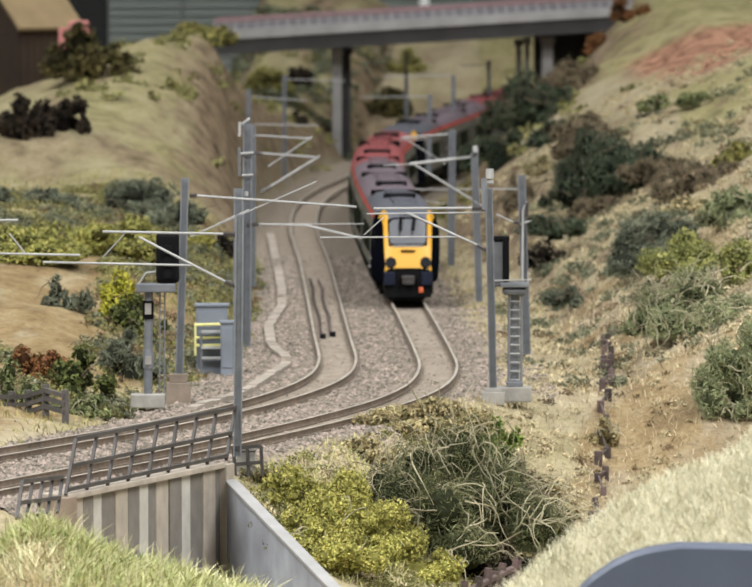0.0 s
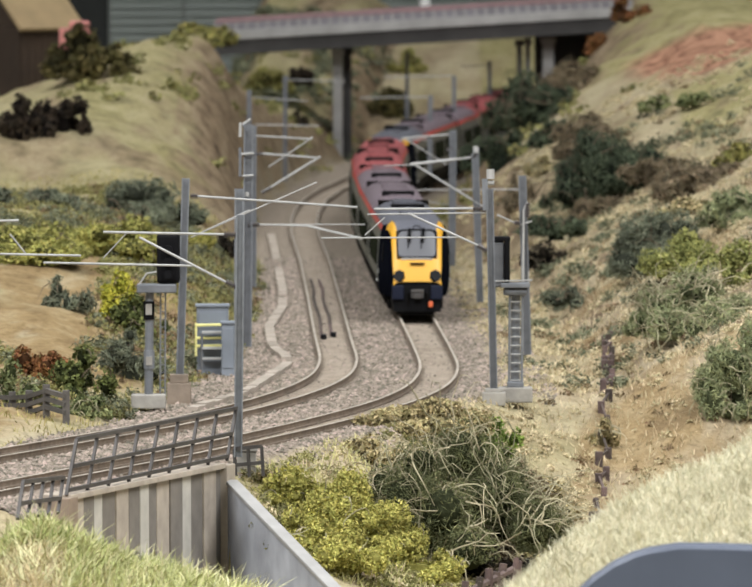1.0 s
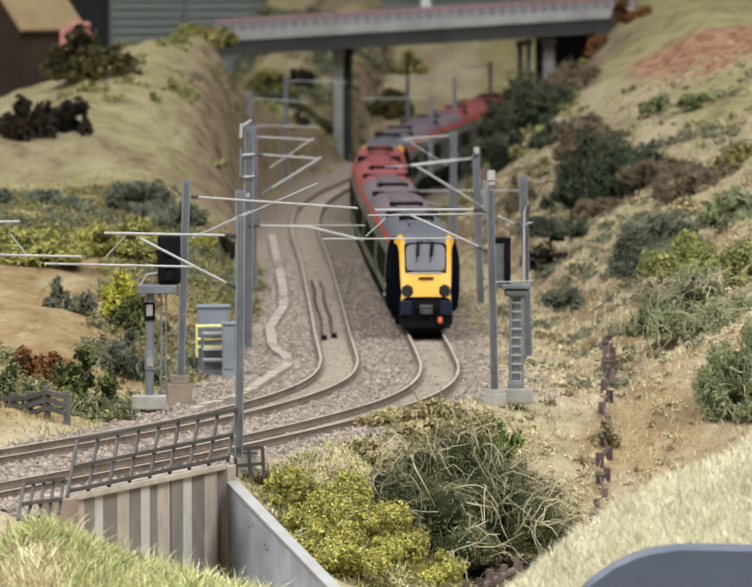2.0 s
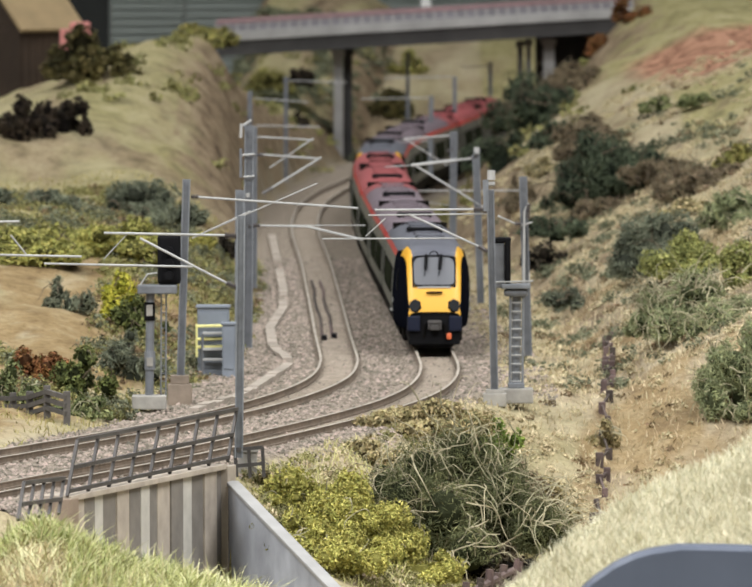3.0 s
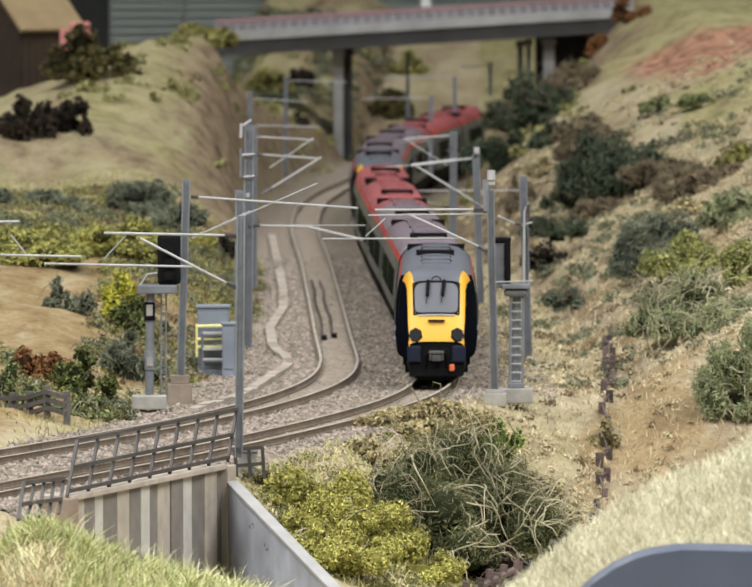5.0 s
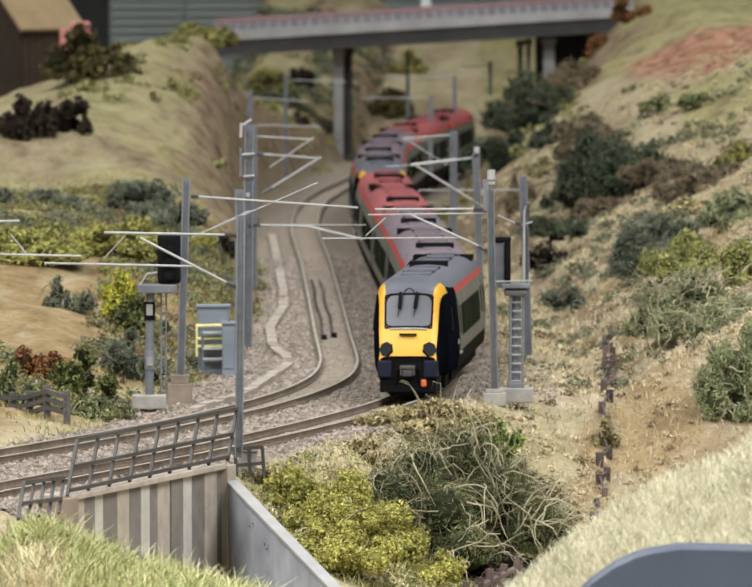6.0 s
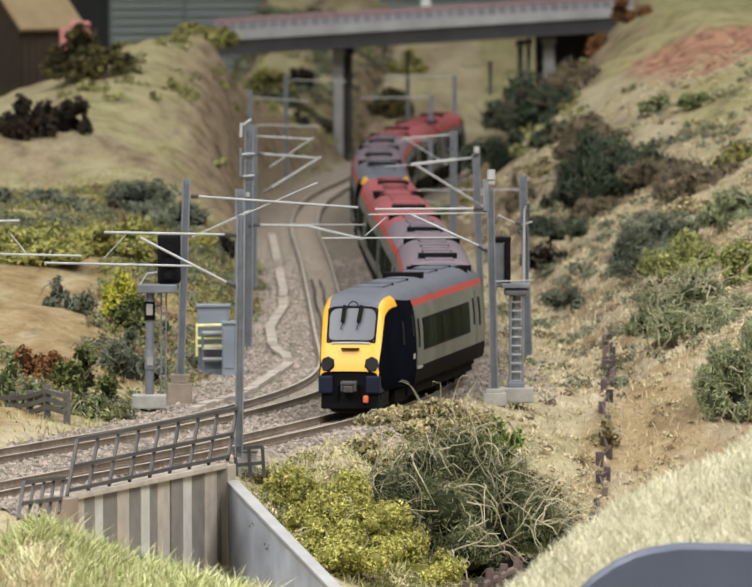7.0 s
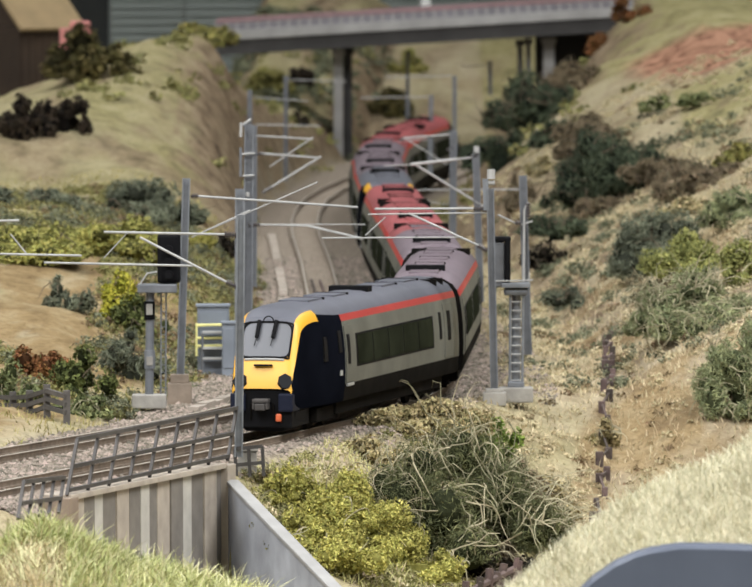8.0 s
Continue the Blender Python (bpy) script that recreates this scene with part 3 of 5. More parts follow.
        part("spoiler", bm, BLACK, car)
        for s in (-1, 1):
            part("air_pipe", bar(B(), (s * 4.3, 1.8, 12.5), (s * 4.6, 2.6, 6.0), 0.45, 6), UNDER, car)
        bm = B()
        box(bm, -3.2, 3.2, -1.6, 2.6, 12.6, 14.2, 0.5)
        box(bm, -2.0, 2.0, -2.4, -1.0, 9.8, 12.4, 0.4)
        box(bm, -3.0, -2.2, -2.0, 2.0, 10.2, 12.5, 0.2)
        box(bm, 2.2, 3.0, -2.0, 2.0, 10.2, 12.5, 0.2)
        part("coupler", bm, DARKSTEEL, car, "grey automatic coupler")
        part("lamp", box(B(), 5.4, 7.7, 1.0, 2.6, 5.4, 8.4, 0.7), ORANGE, car, "orange red lamp low on the front")
        bm = B()
        box(bm, -3.6, 3.6, 3.0, 4.4, 26.5, 27.2, 0.15)
        part("grab_rail", bm, LAMP, car)
    else:
        part("gangway", box(B(), -8, 8, -2, 2.2, 10, 44, 0.6), BLACK, car)
    return car


LEAD, MID = 270.0, 285.0
kinds = [(ROOF_GREY, ROOF_GREY, True, "leading train carriage with yellow cab front and silver sides"),
         (ROOF_MAUVE, ROOF_MAUVE, False, "silver train carriage with mauve-grey roof and red stripes"),
         (ROOF_MAUVE, ROOF_RED, False, "silver train carriage with faded mauve and red roof"),
         (ROOF_RED, ROOF_RED, False, "silver train carriage with faded red roof"),
         (ROOF_RED, ROOF_RED, "rear", "end carriage of the first set with red roof and rear cab"),
         (ROOF_GREY, ROOF_MAUVE, True, "second set's cab carriage with yellow front and grey roof"),
         (ROOF_MAUVE, ROOF_MAUVE, False, "silver train carriage of the second set with mauve roof"),
         (ROOF_MAUVE, ROOF_RED, False, "silver train carriage of the second set with red-tailed roof"),
         (ROOF_RED, ROOF_RED, False, "silver train carriage of the second set with red roof"),
         (ROOF_RED, ROOF_RED, "rear", "last train carriage with red roof and dark end")]
TRAIN, back_by = [], 0.0
for roof, tail, cab, words in kinds:
    size = LEAD if cab is True else MID
    TRAIN.append((carriage(roof, tail, bool(cab), size - 4, words), back_by, size - 4, cab == "rear"))
    back_by += size + (10 if cab == "rear" else 0)

ARC_Y = TRACK_A[0]
ARC_S = np.concatenate([[0], np.cumsum(np.hypot(np.diff(TRACK_A[0]), np.diff(TRACK_A[1])))])
# where the nose stands along the layout, second by second
NOSE_AT = ((0.0, 4098), (0.5, 4027), (1.0, 3956), (1.5, 3885), (3.0, 3671), (3.5, 3604), (4.0, 3540), (4.5, 3479), (6.0, 3309), (6.5, 3256), (7.0, 3201), (7.5, 3144), (8.0, 3086))


def on_track(s):
    y = float(np.interp(s, ARC_S, ARC_Y))
    return Vector((xa(y), y, 0))


def car_pose(s_nose, size, reverse=False):
    p, q = on_track(s_nose + 52), on_track(s_nose + size - 48)
    d = (q - p).normalized()
    turn = math.degrees(math.atan2(-d.x, d.y))
    o = q + d * 48 if reverse else p - d * 52
    return pose(o.x * S, o.y * S, 0, 0, 0, turn + (180 if reverse else 0))


def nose_arc(t):
    # a cubic through the known places
    ts = [r[0] for r in NOSE_AT]
    vs = [float(np.interp(r[1], ARC_Y, ARC_S)) for r in NOSE_AT]
    k = min(max(int(np.searchsorted(ts, t)) - 1, 0), len(ts) - 2)
    t0, t1 = ts[k], ts[k + 1]
    sl = lambda i: (vs[min(i + 1, len(ts) - 1)] - vs[max(i - 1, 0)]) / (ts[min(i + 1, len(ts) - 1)] - ts[max(i - 1, 0)])
    u, h = (t - t0) / (t1 - t0), t1 - t0
    return ((2 * u ** 3 - 3 * u ** 2 + 1) * vs[k] + (u ** 3 - 2 * u ** 2 + u) * h * sl(k) + (-2 * u ** 3 + 3 * u ** 2) * vs[k + 1] + (u ** 3 - u ** 2) * h * sl(k + 1))


def motions():
    for car, behind, size, reverse in TRAIN:
        walk(car, [(t, car_pose(nose_arc(t) + behind, size, reverse)) for t in [k * 0.5 for k in range(17)]])


# ---- road bridge over the cutting ----
DECK = material("weathered_concrete", (0.31, 0.305, 0.295), 0.85, 0, 0.25, 60, 0.2)
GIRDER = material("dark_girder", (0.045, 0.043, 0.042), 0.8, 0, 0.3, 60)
PARAPET = material("dull_pink_rail", (0.24, 0.15, 0.155), 0.6, 0, 0.25, 80)
MESHM = material("grey_parapet_panel", (0.19, 0.18, 0.20), 0.6, 0, 0.2, 80)


def road_bridge():
    a, b = Vector((-126.2, 6430, 82.5)), Vector((205.1, 6430, 101.4))
    run = (b - a).length
    br = empty("road_bridge", a.x, a.y, a.z, ry=-math.degrees(math.atan2(b.z - a.z, b.x - a.x)),
               label="grey concrete road bridge with pinkish parapet over the cutting", category="bridge", kind="structure")
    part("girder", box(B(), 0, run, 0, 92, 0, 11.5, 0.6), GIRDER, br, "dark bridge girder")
    part("deck", box(B(), 0, run, -3, 95, 11.7, 16.5, 0.6), DECK, br)
    for row, y in (("front", -2), ("rear", 92)):
        part("coping", box(B(), 0, run, y, y + 4, 16.7, 19, 0.4), DECK, br)
        n = 40
        for k in range(n + 1):
            part("post", box(B(), k * run / n - 0.7, k * run / n + 0.7, y + 1, y + 2.6, 19, 27.6), DECK, br)
        for k in range(n):
            part("panel", box(B(), k * run / n + 0.9, (k + 1) * run / n - 0.9, y + 1.5, y + 2.1, 19.6, 24.6), MESHM, br)
        part("handrail", box(B(), 0, run, y + 0.8, y + 3.2, 25.4, 28.2, 0.3), PARAPET, br, "dull pink handrail")
    return br


road_bridge()


def pier(x, y, z0, z1, w, d, mat, label):
    p = empty("bridge_pier", x, y, z0, label=label, category="pier", group="bridge piers", kind="structure")
    part("column", box(B(), -w / 2, w / 2, -d / 2, d / 2, 0, z1 - z0, 0.6), mat, p)
    part("head", box(B(), -w / 2 - 1.5, w / 2 + 1.5, -d / 2 - 1, d / 2 + 1, z1 - z0 - 5, z1 - z0 - 0.5, 0.5), mat, p)


pier(-30.5, 6472, -6, 87, 7.5, 9, DECK, "pale grey bridge pier in the cutting")
# shade on this pier is put into its dark colour
pier(-23.0, 6486, -6, 87.5, 7, 9, GIRDER, "bridge pier in the cutting with shade in its dark colour")
pier(138, 6466, 20, 96, 9, 9, DECK, "pale grey bridge pier by the abutment")
pier(122, 6480, 20, 95, 4, 6, DECK, "slim grey bridge pier by the abutment")
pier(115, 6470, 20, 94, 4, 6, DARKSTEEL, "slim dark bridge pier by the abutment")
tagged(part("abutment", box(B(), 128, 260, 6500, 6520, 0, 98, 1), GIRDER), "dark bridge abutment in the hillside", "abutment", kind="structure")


# ---- underbridge: timber-boarded face, wing wall, railings ----
WOODS = [material("pale_board", (0.42, 0.365, 0.30), 0.85, 0, 0.3, 130), material("grey_board", (0.20, 0.18, 0.155), 0.85, 0, 0.3, 130),
         material("light_grey_board", (0.50, 0.475, 0.42), 0.85, 0, 0.25, 130), material("brown_board", (0.26, 0.20, 0.15), 0.85, 0, 0.3, 130)]
WINGM = material("blue_grey_concrete", (0.36, 0.375, 0.41), 0.8, 0, 0.5, 45, 0.3)


def boarded_wall():
    a, b = Vector((-107, 2786, 0)), Vector((-54, 2951, 0))
    run, turn = (b - a).length, math.degrees(math.atan2(b.y - a.y, b.x - a.x))
    wl = empty("boarded_bridge_wall", a.x, a.y, 0, rz=turn, label="timber boarded underbridge face with pale and grey planks", category="wall", kind="structure")
    part("backing", box(B(), 0, run, 1.6, 9, -66, -3.5), WOODS[1], wl)
    x, k, rng = 6.0, 0, random.Random(4)
    while x < run - 10:
        w = rng.uniform(8.5, 14.5)
        w = min(w, run - 9.5 - x)
        part("board", box(B(), x + 0.25, x + w - 0.25, rng.uniform(-0.5, 0.3), 1.5, -65, -2.6, 0.3), WOODS[(0, 1, 2, 1)[k % 4]], wl)
        x, k = x + w, k + 1
    part("capping", box(B(), -1, run - 9, -1.8, 9.5, -2.4, -0.4, 0.3), WOODS[0], wl, "pale capping board")
    part("end_board", box(B(), run - 9, run, -2.4, 10, -66, -1.2, 0.4), WOODS[0], wl)
    part("end_board", box(B(), -4, 5.6, -2.0, 9, -60, -1.4, 0.4), WOODS[3], wl, "brown end board")
    return wl


boarded_wall()


def wing_wall():
    a, b = Vector((-52.5, 2944, 0)), Vector((-13.4, 2790, -35.4))
    run = math.hypot(b.x - a.x, b.y - a.y)
    w = empty("wing_wall", a.x, a.y, 0, rz=math.degrees(math.atan2(b.y - a.y, b.x - a.x)), label="blue-grey concrete wing wall with sloping coping", category="wall", kind="structure")
    z0, z1 = -8.5, b.z
    bm = B()
    pts = [(0, z0), (run, z1), (run, -70), (0, -70)]
    vs = [[bm.verts.new((x, y, z)) for x, z in pts] for y in (-2.4, 1.6)]
    bm.faces.new(vs[0])
    bm.faces.new(vs[1][::-1])
    for k in range(4):
        bm.faces.new((vs[0][k], vs[0][(k + 1) % 4], vs[1][(k + 1) % 4], vs[1][k]))
    part("slab", bm, WINGM, w)
    m = Matrix.Translation((0, 0, z0)) @ Matrix.Rotation(math.atan2(z0 - z1, run), 4, "Y")
    part("coping", box(B(), -1, math.hypot(run, z1 - z0) + 1, -2.9, 1.9, 0.1, 1.7, 0.4, m), DECK, w, "weathered concrete coping")
    return w


wing_wall()


def railing(pts, heights, gap, lean, label):
    """A railing along pts (x, y, z); posts lean along it."""
    r = empty("railing", *pts[0], label=label, category="railing", group="bridge railings")
    o = Vector(pts[0])
    for a, b in zip(pts[:-1], pts[1:]):
        a, b = Vector(a) - o, Vector(b) - o
        d = (b - a).normalized()
        for h in heights:
            part("rail", bar(B(), a + Vector((0, 0, h)) - d * lean * (1 - h / heights[0]), b + Vector((0, 0, h)) - d * lean * (1 - h / heights[0]), 0.95, 4), DARKSTEEL, r)
        n = max(2, round((b - a).length / gap))
        for k in range(n + 1):
            p = a + (b - a) * (k / n)
            part("post", bar(B(), p - d * lean, p + Vector((0, 0, heights[0])), 0.75, 4), DARKSTEEL, r)
    return r


railing([(-104, 2795, -0.5), (-51.6, 2962, -0.2)], (18.6, 9.6, 1.6), 21.0, 11.0, "weathered dark steel railing along the bridge edge")
railing([(-116.7, 2660, 1.1), (-107.7, 2770, -5.3)], (12.0, 5.0), 30.0, 16.0, "short dark steel railing end section")
railing([(-52.4, 2965, -7.8), (-42.3, 2962, -6.7)], (11.0, 5.0), 5.0, -0.6, "short dark railing return above the wing wall")

# ---- overhead line masts ----
def mast(base, top, w, label, arms=(), plinth=None, insulators=(), extra=()):
    o = Vector(base)
    m = empty("catenary_mast", *base, label=label, category="mast", group="catenary masts")
    t = Vector(top) - o
    ang = Matrix.Rotation(math.atan2(t.x, t.z), 4, "Y")
    bm = B()
    h = t.length
    # an H section
    half = ((0.5, -0.5), (0.5, 0.5), (0.32, 0.5), (0.32, 0.1), (-0.32, 0.1), (-0.32, 0.5), (-0.5, 0.5), (-0.5, -0.5), (-0.32, -0.5), (-0.32, -0.1), (0.32, -0.1), (0.32, -0.5))
    ends = [[bm.verts.new(ang @ Vector((p * w, q * w, z))) for p, q in half] for z in (0, h)]
    for k in range(12):
        bm.faces.new((ends[0][k], ends[0][(k + 1) % 12], ends[1][(k + 1) % 12], ends[1][k]))
    bm.faces.new(ends[0][::-1])
    bm.faces.new(ends[1])
    part("pole", bm, STEEL, m)
    if plinth:
        a, b, c = plinth
        bm = B()
        box(bm, -a / 2, a / 2, -b / 2, b / 2, -3, c * 0.62, 0.4)
        box(bm, -a * 0.38, a * 0.38, -b * 0.4, b * 0.4, c * 0.62, c, 0.3)
        part("plinth", bm, BROWNSTONE if c > 6 else CONCRETE, m, "stepped plinth")
    for p, q, r in arms:
        part("arm", bar(B(), Vector(p) - o, Vector(q) - o, r * 0.8, 8), ARM, m, "pale cantilever tube")
    for p, q in insulators:
        p, q = Vector(p) - o, Vector(q) - o
        bm = B()
        for k in range(5):
            c = p + (q - p) * ((k + 0.5) / 5)
            e = (q - p) * 0.05
            bar(bm, c - e, c + e, 1.15, 10)
        bar(bm, p, q, 0.5, 6)
        part("insulator", bm, INSUL, m, "dark ribbed insulator")
    for a, b, w2 in extra:
        a, b = Vector(a) - o, Vector(b) - o
        part("bracket", bar(B(), a, b, w2, 4), STEEL, m)
    return m


mast((-51, 2965, 0.2), (-49.9, 2965, 89.3), 3.1, "grey steel catenary mast standing beside the boarded bridge wall",
     arms=[((-100.2, 2965, 83.1), (-55.9, 2965, 82.1), 0.62), ((-87, 2965, 81.1), (-55.3, 2965, 64.6), 0.6), ((-122.2, 2965, 71.9), (-67.6, 2965, 70.6), 0.55), ((-91.7, 2965, 82.7), (-100.2, 2965, 73.6), 0.25)],
     insulators=[((-55.9, 2965, 82.1), (-51.4, 2965, 81.7)), ((-55.3, 2965, 64.6), (-51.4, 2965, 62.8))])
mast((-81.5, 3330, -0), (-78.4, 3330, 90.3), 3.2, "leaning grey catenary mast on a brownish stepped plinth", plinth=(10, 9, 9.5),
     arms=[((-73.9, 3330, 83), (-7.8, 3330, 78.2), 0.62), ((-76.3, 3330, 66), (-52.1, 3330, 77.2), 0.4), ((-76.3, 3330, 66), (-24.4, 3330, 88.6), 0.35)],
     insulators=[((-76.6, 3330, 83), (-73.5, 3330, 83))])
mast((-59.9, 3728, -1.1), (-58.7, 3728, 101.5), 4.4, "tall dark grey catenary mast with fittings at its head",
     arms=[((-55.1, 3728, 55.4), (-31.8, 3728, 54.7), 0.55), ((-31.8, 3728, 54.7), (-6.4, 3728, 48.6), 0.75), ((-58.4, 3728, 55.4), (-5.2, 3728, 55.3), 0.3), ((-61.5, 3728, 101.5), (-57.8, 3728, 104.1), 0.8),
           ((-59.2, 3728, 62.1), (-59.1, 3728, 28.8), 0.5), ((-59.1, 3728, 28.8), (-58.1, 3728, 4.4), 0.5), ((-62.0, 3725, 88), (-56.2, 3725, 88.4), 0.7), ((-61.6, 3725, 78), (-56.4, 3725, 78.2), 0.6), ((-62.6, 3725, 96), (-62.4, 3725, 102.6), 0.9), ((-59.4, 3724, 68.5), (-59.4, 3724, 70.5), 1.2)],
     insulators=[((-59.5, 3728, 55), (-53.9, 3728, 55.4))],
     extra=[((-60.9, 3728, 101.5), (-56, 3728, 93.1), 1.2), ((-62.7, 3728, 77.6), (-62.7, 3728, 90.9), 0.9)])
mast((-65, 4260, 1.3), (-64.7, 4260, 86.2), 3.4, "dark grey catenary mast in the cutting",
     arms=[((-61.5, 4260, 71.7), (-31.2, 4260, 69.4), 0.75), ((-60.3, 4260, 51), (-29.1, 4260, 70.1), 0.8), ((-64, 4260, 81.1), (-33.7, 4260, 79.2), 0.6), ((-56.5, 4260, 64.6), (-33.2, 4260, 80.3), 0.5)],
     insulators=[((-60.3, 4260, 51), (-55, 4260, 54)), ((-64, 4260, 71.5), (-59.5, 4260, 71.5))])
mast((-62.5, 3660, 0.4), (-62, 3660, 74.2), 4.2, "short broad grey mast behind the slim one")
mast((48.1, 3308, 0.6), (46.5, 3308, 86.4), 3.1, "grey steel catenary mast on a concrete plinth by the near track", plinth=(9.5, 8, 4.0),
     arms=[((-0.7, 3308, 78.3), (39.6, 3308, 78.4), 0.62), ((-3.6, 3308, 76.1), (44.9, 3308, 76.6), 0.4), ((13.1, 3308, 76.5), (41.7, 3308, 63.2), 0.6), ((-4.7, 3308, 67.5), (3.6, 3308, 74.9), 0.3), ((-22.3, 3308, 66.5), (34.6, 3308, 66.6), 0.4), ((46.9, 3308, 90.5), (46.9, 3308, 94.4), 2.2), ((44.0, 3308, 88.9), (48.4, 3308, 88.9), 1.3)],
     insulators=[((39.6, 3308, 78.4), (45.3, 3308, 78.1)), ((41.5, 3308, 63.4), (45.2, 3308, 61))],
     extra=[((44.5, 3308, 90.5), (44.9, 3308, 77.7), 1.7)])
mast((52.9, 4120, -0.2), (50.6, 4120, 75.8), 3.6, "grey catenary mast with a heavy cantilever beside the near track",
     arms=[((17.5, 4120, 70.2), (40.8, 4120, 72.8), 1.1), ((40.8, 4120, 72.8), (49.4, 4120, 73.8), 0.7), ((18.8, 4120, 70.7), (54.4, 4120, 48.8), 0.75), ((4.1, 4120, 69.5), (18.8, 4120, 70.2), 0.35), ((51, 4120, 76.2), (51, 4120, 79.4), 2.0)],
     insulators=[((48.1, 4120, 73.8), (52.5, 4120, 75.8))], extra=[((49.6, 4120, 76.7), (52.5, 4120, 78.2), 1.3)])
mast((42.4, 4540, -0.4), (43.4, 4540, 75.4), 4.0, "dark grey catenary mast close to the near track",
     arms=[((14.8, 4540, 71.5), (41.2, 4540, 73.3), 0.7), ((16.7, 4540, 70.9), (39.6, 4540, 56.6), 0.45), ((22.8, 4540, 42.3), (81.3, 4540, 42.4), 0.5), ((26, 4540, 36.4), (58.4, 4540, 30.9), 0.3)],
     insulators=[((39.6, 4540, 64.4), (42.8, 4540, 66))], extra=[((41.2, 4540, 73.3), (45, 4540, 75.2), 1.1)])
mast((68.1, 3640, -0.3), (65.9, 3640, 80.6), 3.6, "weathered grey catenary mast with a white cable conduit",
     arms=[((66.1, 3636, 32.8), (66.4, 3636, 65.2), 0.75), ((66.4, 3636, 65.2), (68.3, 3636, 68.7), 0.6), ((54.5, 3636, 63.1), (62.9, 3636, 59.2), 0.45), ((65.1, 3636, 58.7), (70.1, 3636, 60.2), 0.5)],
     insulators=[((62.3, 3636, 59.6), (64.9, 3636, 59.2)), ((68.3, 3636, 62), (68.3, 3636, 68.5))])
# slimmer masts further up the line, with cross arms
FAR = [((-83.3, 5300, 5.6), (-83, 5300, 81.1), (-80.2, 5300, 76.4), (-45, 5300, 73.8)), ((-64.7, 5750, 5.8), (-64.4, 5750, 80.9), (-62.4, 5750, 78.1), (-21.4, 5750, 76.7)),
       ((38.2, 5750, 22.6), (39, 5750, 66.9), (-11.2, 5750, 65), (36.6, 5750, 65.6)), ((58, 6000, 30.7), (58.1, 6000, 75.2), (6.1, 6000, 74.3), (56, 6000, 75.2)),
       ((25.1, 6500, 26), (25.2, 6500, 83.9), (-16.5, 6500, 74.3), (24.4, 6500, 75.4)), ((91.5, 6500, 49), (91.5, 6500, 76), (68.4, 6500, 72.2), (90.8, 6500, 72.9)),
       ((-78.9, 5000, 7.9), (-79, 5000, 66.7), (-75.1, 5000, 66.7), (-35, 5000, 65.7)), ((35.1, 5300, 25.7), (35.5, 5300, 49.3), (-1, 5300, 47.2), (34.6, 5300, 48.4))]
for foot, head, p, q in FAR:
    mast(foot, head, 3.0, "slim pale catenary mast further up the cutting", arms=[(p, q, 0.5)])
# registration arms that come in from the side
mast((-153.7, 3060, 4), (-152.4, 3060, 87.7), 3.1, "grey catenary mast at the bend of the line",
     arms=[((-150.6, 3060, 83.5), (-135.5, 3060, 83.7), 0.6), ((-150.7, 3060, 71.2), (-111.9, 3060, 70.3), 0.6), ((-138.8, 3060, 78.6), (-133, 3060, 71.3), 0.4)])


# ---- signals ----
def signal(base, name_label):
    return empty("railway_signal", *base, label=name_label, category="signal", group="railway signals")


def front_signal():
    o = Vector((-92.8, 3283, 0.5))
    g = signal(o, "grey colour-light signal with a black head on a concrete base")
    part("base", box(B(), -7, 7, -6, 6, -2, 3.6, 0.5), CONCRETE, g, "pale concrete base")
    part("post", bar(B(), (0, 0, 3.6), (0.6, 0, 45), 1.75, 14), STEEL, g)
    for z in (14, 34):
        part("collar", bar(B(), (0.3, 0, z), (0.3, 0, z + 7.5), 2.25, 14), BLACK if z > 20 else STEEL, g)
    part("plate", box(B(), -1.0, 1.6, -2.7, -2.3, 36, 40.5, 0.1), CONCRETE, g, "small pale identification plate")
    part("plate", box(B(), -1.0, 1.6, -2.7, -2.3, 15.5, 19, 0.1), CONCRETE, g)
    part("platform", box(B(), -4.5, 11.5, -5, 5, 45, 48.6, 0.5), STEEL, g)
    part("head", box(B(), 3.6, 13.0, -3, 3, 48.8, 69, 1.4), BLACK, g, "black signal head")
    for z in (52.5, 57.5, 62.5):
        part("hood", bar(B(), (8.3, -5.5, z), (8.3, -2.9, z), 1.8, 12), BLACK, g)
    bm = B()
    bar(bm, (4.6, 2, 0), (5.0, 2, 46), 0.35, 5)
    bar(bm, (6.6, 2, 0), (7.0, 2, 46), 0.35, 5)
    for k in range(14):
        bar(bm, (4.6, 2, 3 + k * 3.1), (6.8, 2, 3 + k * 3.1), 0.22, 4)
    part("ladder", bm, STEEL, g)
    bm = B()
    bar(bm, (-3.5, -4, 48.5), (-0.5, -4, 53.0), 0.35, 5)
    bar(bm, (-0.5, -4, 53.0), (3.6, -4, 53.6), 0.35, 5)
    part("conduit", bm, ARM, g)


